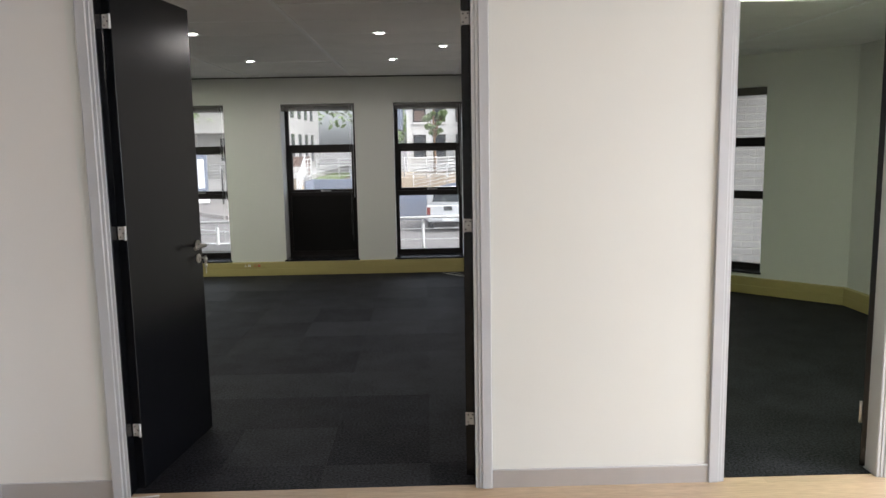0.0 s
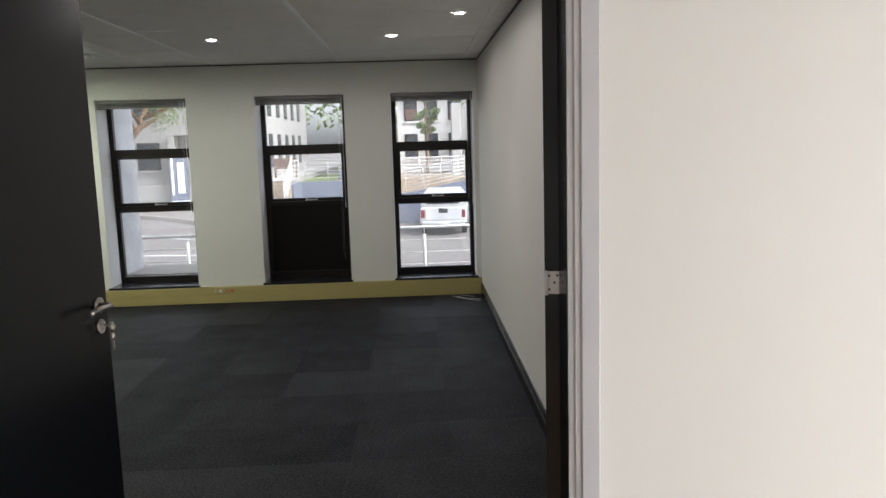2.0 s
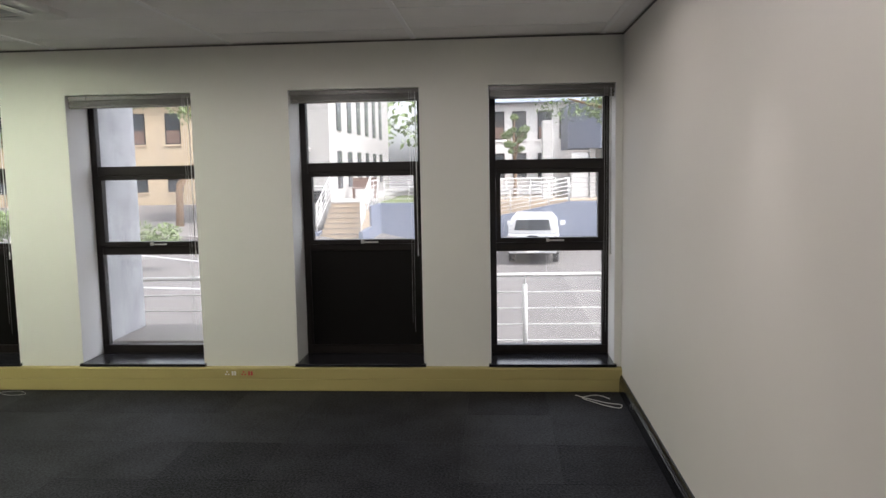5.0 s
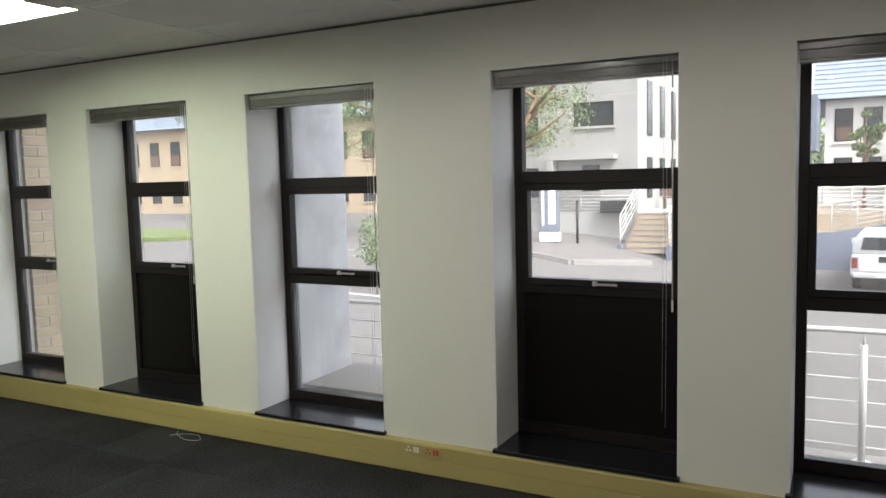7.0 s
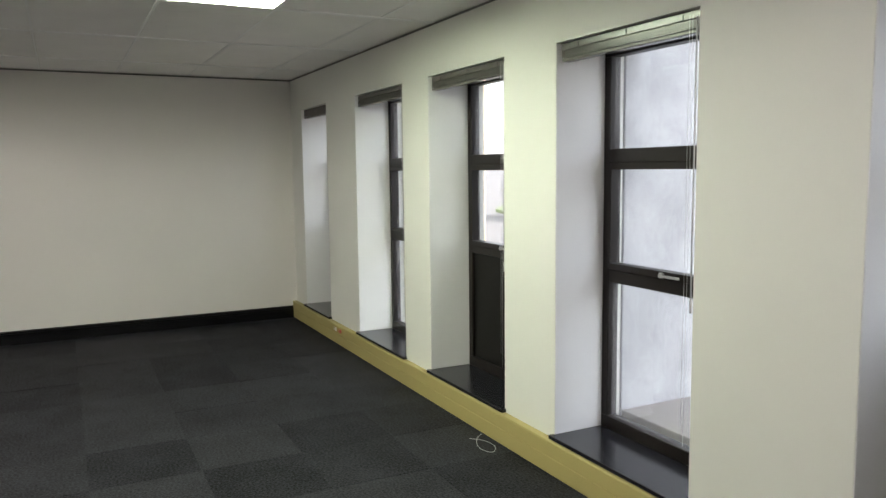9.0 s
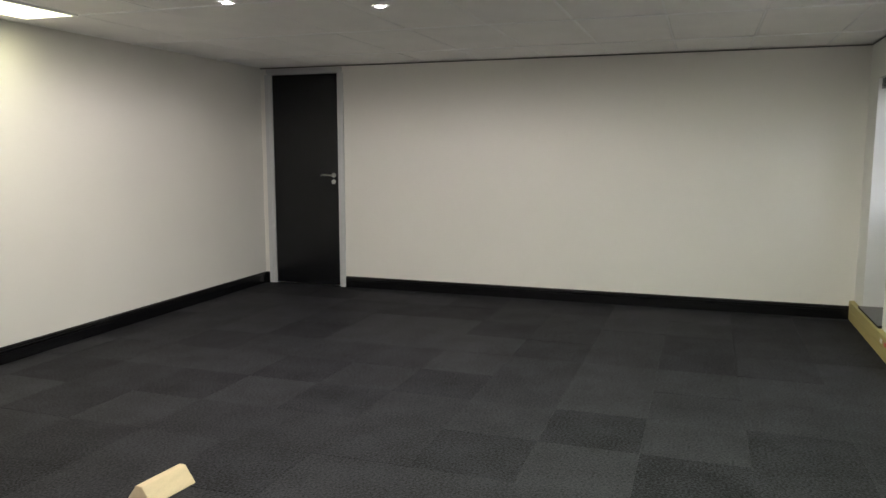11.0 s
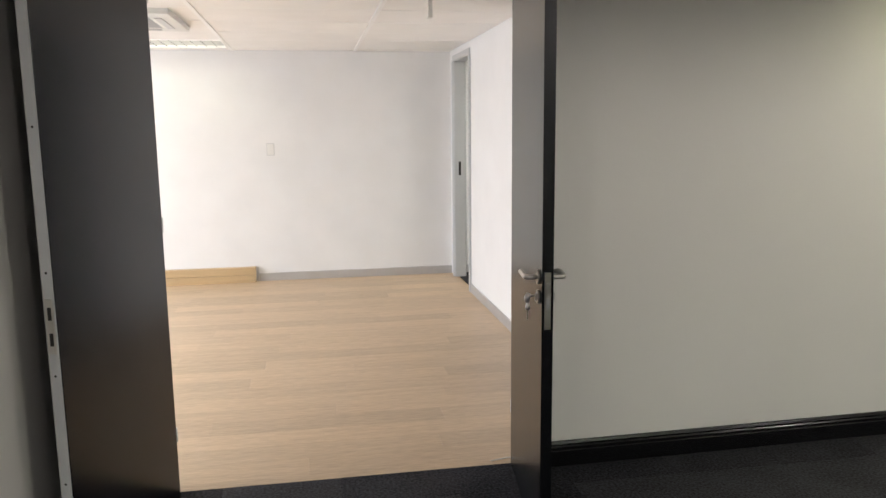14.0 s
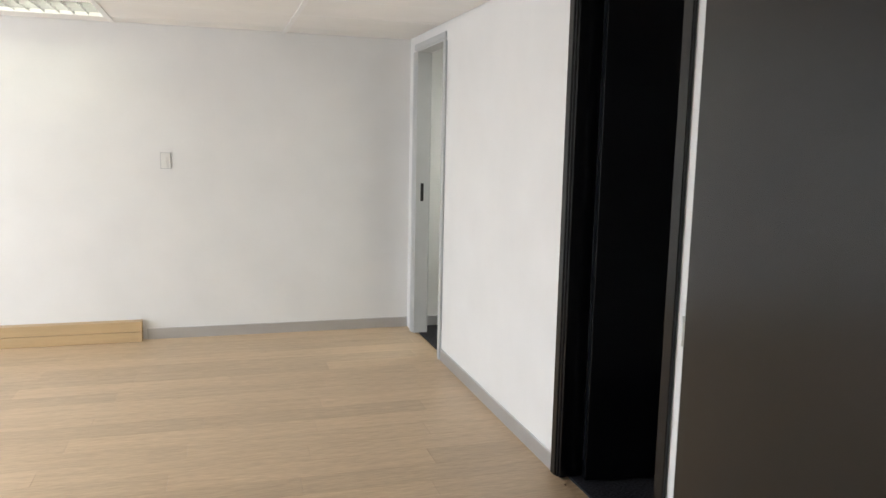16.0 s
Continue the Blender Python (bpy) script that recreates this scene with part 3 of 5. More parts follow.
def window_unit(k, x0, x1, kind):
    t = tagged(empty("window_%d" % k, pose(x0, YF, 0)), "tall dark bronze aluminium window, " +
               ("three panes high" if kind == "full" else "two panes over a black infill panel"), "window", "tall office windows", "structure")
    w = x1 - x0
    f = 0.045
    spans = [("frame_rail", 0, w, SILL, SILL + 0.06), ("frame_rail", 0, w, HEAD - 0.05, HEAD), ("transom", f, w - f, 1.47, 1.535)]
    if kind == "full":
        spans.append(("transom", f, w - f, 0.905, 0.965))
    else:
        spans.append(("transom", f, w - f, 0.92, 0.965))
    for nm, a, b, c, d in spans:
        box_part(nm, M_BRONZE, t, a, b, 0.0, 0.06, c, d, 0.003, seg=1)
    for a in (0, w - f):
        box_part("frame_stile", M_BRONZE, t, a, a + f, 0.001, 0.061, SILL + 0.06, HEAD - 0.05, 0.003, seg=1)
    # opening sash in the middle light
    s0, s1, z0, z1, sw = f + 0.0005, w - f - 0.0005, 0.968, 1.4698, 0.031
    bm = bmesh.new()
    for a, b, c, d in ((s0, s1, z0, z0 + sw), (s0, s1, z1 - sw, z1), (s0, s0 + sw, z0 + sw, z1 - sw), (s1 - sw, s1, z0 + sw, z1 - sw)):
        add_box(bm, a, b, -0.014, 0.04, c, d)
    sash = part("sash", bm, M_BRONZE, t, "dark bronze top-hung sash")
    bm = bmesh.new()
    add_box(bm, w / 2 - 0.02, w / 2 + 0.1, -0.03, -0.022, z0 + 0.008, z0 + 0.018)
    add_box(bm, w / 2 - 0.02, w / 2 + 0.0, -0.026, -0.014, z0 + 0.004, z0 + 0.026)
    part("window_handle", bm, M_ALU, sash, "slim aluminium sash handle")
    panes = [(f, w - f, 1.535, HEAD - 0.05), (s0 + sw, s1 - sw, z0 + sw, z1 - sw)]
    if kind == "full":
        panes.append((f, w - f, SILL + 0.06, 0.905))
    else:
        box_part("infill_panel", M_PANEL, t, f, w - f, 0.018, 0.045, SILL + 0.06, 0.92, label="matt black infill panel")
    for a, b, c, d in panes:
        p = box_part("pane", M_GLASS, t, a - 0.004, b + 0.004, 0.026, 0.032, c - 0.004, d + 0.004)
        p.visible_shadow = False
    sill = tagged(box_solid("window_sill", M_SILL, x0 - 0.012, x1 + 0.012, YN - 0.028, YF - 0.001, SILL - 0.02, SILL, 0.003),
                  "glossy black sill board under the window", "window sill", "black sill boards", "structure")
    # white plastered reveal linings
    for nm, a, b in (("left", x0 - 0.001, x0 + 0.003), ("right", x1 - 0.003, x1 + 0.001)):
        tagged(box_solid("window_reveal", M_REVEAL, a, b, YN + 0.002, YF - 0.001, SILL + 0.001, HEAD - 0.004), "white plastered reveal beside the window",
               "window reveal", "white reveals", "structure")
    box_part("sub_sill", M_BRONZE, t, -0.002, w + 0.002, 0.0, YO - YF - 0.012, SILL - 0.03, SILL - 0.0005)
    tagged(box_solid("window_apron", M_WALL_GREENLIT, x0, x1, YN + 0.001, YO - 0.02, 0.0, SILL - 0.031), "plastered apron under the sill", "wall", "", "structure")
    return t


def blind(x0, x1, rng):
    """A venetian blind drawn right up: head rail, slat stack, bottom rail, cords and tilt wand."""
    t = tagged(empty("venetian_blind", pose(x0, YN + 0.045, HEAD)), "taupe venetian blind drawn up under the window head", "venetian blind", "raised blinds")
    w = x1 - x0
    box_part("head_rail", M_BLIND, t, 0.006, w - 0.006, -0.02, 0.02, -0.034, -0.004, 0.003)
    bm = bmesh.new()
    z = -0.037
    for i in range(10):
        dx = rng.uniform(-0.002, 0.002)
        add_box(bm, 0.01 + dx, w - 0.01 + dx, -0.022 + rng.uniform(-0.002, 0.002), 0.024, z - 0.0022, z)
        z -= 0.0032
    tagged(part("slat_pack", bm, M_BLIND, t, "stack of gathered slats"), kind="stuff")
    box_part("bottom_rail", M_BLIND, t, 0.01, w - 0.01, -0.022, 0.022, z - 0.016, z - 0.002, 0.003)
    for a in (0.12, w / 2, w - 0.12):
        box_part("clip", M_BLIND, t, a - 0.014, a + 0.014, -0.0245, -0.0205, -0.03, -0.008)
    for a, ln in ((w - 0.07, 1.55), (w - 0.055, 1.62)):
        bm = bmesh.new()
        add_tube(bm, [(a, -0.024, -0.02), (a + 0.002, -0.025, -ln * 0.5), (a - 0.003, -0.024, -ln)], 0.0007, 5)
        part("cord", bm, M_CORD, t, "thin white pull cord")
    bm = bmesh.new()
    add_tube(bm, [(w - 0.03, -0.028, -0.03), (w - 0.028, -0.03, -1.05)], 0.003, 8)
    add_tube(bm, [(w - 0.028, -0.03, -1.05), (w - 0.028, -0.03, -1.10)], 0.0045, 8)
    part("wand", bm, M_CORD, t, "clear plastic tilt wand")
    return t


RB = random.Random(3)
for k, (x0, x1, kind) in enumerate(WINDOWS):
    window_unit(k + 1, x0, x1, kind)
    blind(x0, x1, RB)

# office window in the angled wall
t = tagged(empty("window_7", pose(p.x + d.x * 2.5, p.y + d.y * 2.5, 0, 0, 0, math.degrees(math.atan2(d.y, d.x)))), "tall dark bronze office window",
           "window", "tall office windows", "structure")
for nm, a, b, c, e in (("frame_rail", 0, 0.8, 0.2, 0.27), ("frame_rail", 0, 0.8, 1.95, 2.01), ("transom", 0, 0.8, 1.44, 1.53), ("transom", 0, 0.8, 0.92, 1.0),
                       ("frame_stile", 0, 0.045, 0.27, 1.95), ("frame_stile", 0.755, 0.8, 0.27, 1.95)):
    box_part(nm, M_BRONZE, t, a, b, 0.2, 0.255, c, e)
pn = box_part("pane", M_GLASS, t, 0.04, 0.76, 0.226, 0.23, 0.26, 1.96)
pn.visible_shadow = False
box_part("sill_board", M_SILL, t, -0.01, 0.81, -0.02, 0.199, 0.20, 0.22)
box_part("blind_head", M_BLIND, t, 0.005, 0.795, 0.02, 0.06, 1.93, 2.005)

# ---- ceiling fittings ----


def downlight(x, y, lit):
    t = tagged(empty("downlight", pose(x, y, CE)), "small round recessed downlight, switched on", "downlight", "ceiling downlights")
    bm = bmesh.new()
    n = 20
    for r0, r1, z0, z1 in ((0.045, 0.036, -0.004, -0.003), (0.047, 0.045, 0.0, -0.004)):
        a = [bm.verts.new((r0 * math.cos(2 * math.pi * i / n), r0 * math.sin(2 * math.pi * i / n), z0)) for i in range(n)]
        b = [bm.verts.new((r1 * math.cos(2 * math.pi * i / n), r1 * math.sin(2 * math.pi * i / n), z1)) for i in range(n)]
        for i in range(n):
            bm.faces.new((a[i], a[(i + 1) % n], b[(i + 1) % n], b[i]))
    part("trim_ring", bm, M_TBAR, t)
    bm = bmesh.new()
    add_tube(bm, [(0, 0, -0.0025), (0, 0, -0.0015)], 0.027, 20)
    part("lamp", bm, M_SPOT, t, "glowing lamp face")
    if lit:
        sp = new("downlight_beam", bpy.data.lights.new("downlight_beam", "SPOT"))
        sp.data.energy, sp.data.color, sp.data.spot_size, sp.data.spot_blend = lit, (1.0, 0.925, 0.84), radians(64 if x > 0.5 else 179), 1.0 if x > 0.5 else 0.3
        sp.data.shadow_soft_size = 0.03
        sp.matrix_world = look((x, y, CE - 0.01), (x, y + 0.001, 0))
    return t


for x, y, e in ((-1.19, 2.27, 5), (-1.18, 4.05, 5), (0.13, 2.35, 3.2), (0.15, 4.05, 2.6), (0.60, 3.12, 4), (-2.07, 3.3, 5), (-3.94, 1.74, 10), (-4.34, 2.55, 14)):
    downlight(x, y, e)


def cassette(x, y, size, name="air_conditioner"):
    t = tagged(empty(name, pose(x, y, CE)), "white ceiling cassette air conditioner with a slotted intake", "air conditioner", "ceiling cassettes")
    h = size / 2
    bm = bmesh.new()
    for a, b, c, e in ((-h, h, -h, -h + 0.16), (-h, h, h - 0.16, h), (-h, -h + 0.16, -h + 0.16, h - 0.16), (h - 0.16, h, -h + 0.16, h - 0.16)):
        add_box(bm, a, b, c, e, -0.035, 0.01)
    bevel(bm, 0.006, 2)
    part("fascia", bm, M_WHITEPL, t)
    for s in (-1, 1):
        box_part("outlet_vane", M_ALU, t, -h + 0.18, h - 0.18, s * (h - 0.1) - 0.025, s * (h - 0.1) + 0.025, -0.041, -0.0355, 0.002, seg=1)
        box_part("outlet_vane", M_ALU, t, s * (h - 0.1) - 0.025, s * (h - 0.1) + 0.025, -h + 0.18, h - 0.18, -0.041, -0.0355, 0.002, seg=1)
    g = h - 0.16
    box_part("intake_backing", M_DARK, t, -g, g, -g, g, -0.008, 0.0)
    n = 11
    for i in range(n):
        y0 = -g + (i + 0.3) * 2 * g / n
        bm = bmesh.new()
        add_box(bm, -g, g, y0, y0 + 0.022, -0.03, -0.026)
        part("slat", bm, M_GREYFRAME, t)
    return t


cassette(-2.42, 4.25, 0.72)
cassette(1.32, -2.55, 0.9)

# louvred troffer in the reception ceiling
t = tagged(empty("louvre_light", pose(1.32, -4.15, CE)), "recessed fluorescent light with a chrome square louvre", "ceiling light", "recessed ceiling lights")
bm = bmesh.new()
for a, b, c, e in ((-0.6, 0.6, -0.3, -0.28), (-0.6, 0.6, 0.28, 0.3), (-0.6, -0.58, -0.28, 0.28), (0.58, 0.6, -0.28, 0.28)):
    add_box(bm, a, b, c, e, -0.005, 0.05)
part("frame", bm, M_TBAR, t)
for i in range(1, 4):
    box_part("louvre_blade", M_ALU, t, -0.58, 0.58, -0.28 + i * 0.14 - 0.002, -0.28 + i * 0.14 + 0.002, 0.0, 0.04)
for i in range(1, 13):
    box_part("louvre_fin", M_ALU, t, -0.58 + i * 1.16 / 13 - 0.0015, -0.58 + i * 1.16 / 13 + 0.0015, -0.28, 0.28, 0.0, 0.038)
for yy in (-0.14, 0.14):
    bm = bmesh.new()
    add_tube(bm, [(-0.57, yy, 0.07), (0.57, yy, 0.07)], 0.013, 12)
    part("tube", bm, M_TUBE, t, "lit fluorescent tube")
box_part("reflector", M_TBAR, t, -0.6, 0.6, -0.3, 0.3, 0.1, 0.11)

# sensor stem hanging from the reception ceiling
t = tagged(empty("ceiling_bracket", pose(-0.70, -1.25, CE)), "pale steel bracket hanging from the reception ceiling", "bracket")
box_part("stem", M_WHITEPL, t, -0.012, 0.012, -0.012, 0.012, -0.14, -0.008, 0.002)
box_part("foot", M_ALU, t, -0.03, 0.03, -0.03, 0.03, -0.008, 0.0, 0.002)
box_part("arm", M_WHITEPL, t, -0.012, 0.012, -0.05, 0.012, -0.155, -0.14, 0.002)

# ---- loose things ----
# wooden door wedge block
bm = bmesh.new()
prof = [(-0.07, 0.0), (0.07, 0.0), (0.067, 0.008), (0.016, 0.075), (-0.016, 0.075), (-0.067, 0.008)]
e0 = [bm.verts.new((-0.125, y, z)) for y, z in prof]
e1 = [bm.verts.new((0.125, y, z)) for y, z in prof]
for i in range(6):
    bm.faces.new((e0[i], e0[(i + 1) % 6], e1[(i + 1) % 6], e1[i]))
bm.faces.new(e0[::-1])
bm.faces.new(e1)
bevel(bm, 0.003, 2)
wd = solid("wooden_block", bm, M_PINE)
wd.matrix_world = pose(-2.49, 2.32, 0.001, 0, 0, 174)
tagged(wd, "raw pale pine block with sloped sides on the carpet", "wooden block")


def cable(name, label, pts, r, material):
    bm = bmesh.new()
    fine = []
    for i in range(len(pts) - 1):
        p0, p1 = Vector(pts[max(i - 1, 0)]), Vector(pts[i])
        p2, p3 = Vector(pts[i + 1]), Vector(pts[min(i + 2, len(pts) - 1)])
        for k in range(6):
            u = k / 6
            fine.append(0.5 * ((2 * p1) + (p2 - p0) * u + (2 * p0 - 5 * p1 + 4 * p2 - p3) * u * u + (3 * p1 - p0 - 3 * p2 + p3) * u ** 3))
    fine.append(Vector(pts[-1]))
    add_tube(bm, fine, r, 8)
    return tagged(solid(name, bm, material), label, "cable", "loose cables")


cable("cable", "loose white cable coiled on the carpet by the trunking",
      [(0.62, 5.60, 0.006), (0.70, 5.52, 0.006), (0.80, 5.44, 0.006), (0.88, 5.40, 0.007), (0.86, 5.34, 0.006), (0.78, 5.37, 0.012), (0.70, 5.45, 0.014),
       (0.66, 5.55, 0.006), (0.76, 5.60, 0.006), (0.83, 5.52, 0.006)], 0.0024, M_WHITEPL)
cable("cable", "thin grey cable lying below the trunking",
      [(-3.36, 5.665, 0.005), (-3.30, 5.60, 0.005), (-3.18, 5.55, 0.005), (-3.10, 5.58, 0.005), (-3.16, 5.63, 0.008), (-3.26, 5.62, 0.008), (-3.33, 5.57, 0.005)], 0.0014,
      M_GREYFRAME)
cable("cable", "short white cable end at the foot of the door frame",
      [(-0.93, -0.11, 0.004), (-0.88, -0.085, 0.006), (-0.82, -0.075, 0.004), (-0.77, -0.062, 0.004)], 0.003, M_WHITEPL)

# reception: laminate duct cover, light switch
t = tagged(empty("duct_cover", pose(0.59, RYS, 0)), "light oak laminate duct cover along the reception wall", "duct cover")
box_part("upper_board", M_BOXWOOD, t, 0.0, 2.6, 0.001, 0.075, 0.079, 0.155, 0.002, seg=1)
box_part("lower_board", M_BOXWOOD, t, 0.0, 2.6, 0.001, 0.075, 0.001, 0.076, 0.002, seg=1)
t = tagged(empty("light_switch", pose(0.392, RYS, 1.345)), "white rectangular light switch on the reception wall", "light switch")
box_part("back_box", M_GREYFRAME, t, -0.038, 0.038, 0.0005, 0.004, -0.06, 0.06)
box_part("plate", M_WHITEPL, t, -0.034, 0.034, 0.0045, 0.011, -0.056, 0.056, 0.003)
for z in (-0.022, 0.022):
    box_part("rocker", M_WHITEPL, t, -0.008, 0.008, 0.0115, 0.017, z - 0.014, z + 0.014, 0.002)

# ---- outside ----
part_leaves = []


def gz(x, y):
    """Height of the yard: level by the building, falling to the parking bays."""
    u = min(max((x + 9) / 9, 0), 1)
    v = min(max((y - 13) / 12, 0), 1)
    u, v = u * u * (3 - 2 * u), v * v * (3 - 2 * v)
    return -0.55 - 1.4 * u * v


xs = [-900, -300, -120, -60, -40] + [-30 + i * 1.0 for i in range(46)] + [20, 30, 60, 120, 300, 900]
ys = [-900, -300, -100, -30, -8, 5.9] + [6.16 + i * 1.2 for i in range(21)] + [34, 45, 60, 120, 300, 900]
bm = bmesh.new()
grid = [[bm.verts.new((x, y, gz(x, y))) for x in xs] for y in ys]
for r0, r1 in zip(grid, grid[1:]):
    for i in range(len(xs) - 1):
        bm.faces.new((r0[i], r0[i + 1], r1[i + 1], r1[i]))
tagged(solid("ground", bm, M_ASPH), "grey asphalt yard and parking ground", "ground", kind="structure")

# paved strip along the building, and painted bay lines
tagged(box_solid("pavement", M_PAVE, -7.4, 0.6, YO + 0.01, 8.35, -0.62, -0.49, 0.01), "pale paved strip along the office wall", "pavement", kind="structure")


def strip(name, label, material, x0, y0, x1, y1, w, h, cat):
    bm = bmesh.new()
    a, b = Vector((x0, y0)), Vector((x1, y1))
    n = (b - a).normalized().orthogonal() * w / 2
    k = max(2, int((b - a).length / 0.8))
    low, top = [], []
    for i in range(k + 1):
        c = a.lerp(b, i / k)
        row = [(c + n), (c - n)]
        low.append([bm.verts.new((q.x, q.y, gz(q.x, q.y) - 0.05)) for q in row])
        top.append([bm.verts.new((q.x, q.y, gz(q.x, q.y) + h)) for q in row])
    for i in range(k):
        bm.faces.new((top[i][0], top[i][1], top[i + 1][1], top[i + 1][0]))
        bm.faces.new((low[i][0], top[i][0], top[i + 1][0], low[i + 1][0]))
        bm.faces.new((low[i][1], low[i + 1][1], top[i + 1][1], top[i][1]))
    for e in (0, k):
        bm.faces.new((low[e][0], low[e][1], top[e][1], top[e][0]))
    return tagged(solid(name, bm, material), label, cat, kind="structure")


for x0, y0, x1, y1 in ((-12, 20.0, -2.0, 15.8), (-12, 14.6, -2.0, 12.9), (-1.0, 17.5, 5.5, 18.6), (-17, 22, -10.5, 21)):
    strip("road_line", "worn white parking bay line", M_LINE, x0, y0, x1, y1, 0.1, 0.006, "road line")
for x0, y0, x1, y1 in ((-11.5, 22.82, -6.15, 21.66), (-6.13, 21.74, -4.82, 25.2)):
    strip("kerb", "pale concrete kerb of a paved island", M_PAVE, x0, y0, x1, y1, 0.16, 0.13, "kerb")
bm = bmesh.new()
isle = [(-11.5, 22.9), (-9.0, 22.35), (-7.1, 21.95), (-6.2, 21.75), (-5.6, 23.3), (-4.9, 25.2), (-7.0, 26.3), (-9.0, 27.0), (-11.5, 27.6)]
low = [bm.verts.new((x, y, gz(x, y) - 0.3)) for x, y in isle]
top = [bm.verts.new((x, y, gz(x, y) + 0.11)) for x, y in isle]
mid = bm.verts.new((-8.0, 24.6, gz(-8.0, 24.6) + 0.11))
for i in range(9):
    bm.faces.new((low[i], low[(i + 1) % 9], top[(i + 1) % 9], top[i]))
    bm.faces.new((top[i], top[(i + 1) % 9], mid))
bm.faces.new(low[::-1])
tagged(solid("pavement_island", bm, M_ISLE), "paved pedestrian island before the white building", "pavement", kind="structure")

# railing along the paved strip
t = tagged(empty("yard_railing", pose(0, 8.15, 0)), "white painted tubular steel railing in the yard", "railing", "yard railings")
posts = [-4.2, -2.7, -1.15, 0.39, 1.95, 3.5]
for x in posts:
    z0 = -0.49 if x < 0.6 else gz(x, 8.15)
    bm = bmesh.new()
    add_tube(bm, [(x, 0, z0), (x, 0, 0.33)], 0.024, 12)
    add_tube(bm, [(x, 0, z0), (x, 0, z0 + 0.012)], 0.06, 12)
    part("post", bm, M_WHITEMET, t)
for z, r in ((0.42, 0.02), (0.25, 0.006), (0.09, 0.006), (-0.07, 0.006), (-0.23, 0.006), (-0.38, 0.006)):
    bm = bmesh.new()
    add_tube(bm, [(posts[0], 0, z - 0.02), (posts[-1], 0, z + 0.02)], r, 10)
    part("rail", bm, M_WHITEMET, t)
for x in posts:
    bm = bmesh.new()
    add_tube(bm, [(x, 0, 0.33), (x, 0, 0.42)], 0.008, 8)
    part("bracket", bm, M_WHITEMET, t)

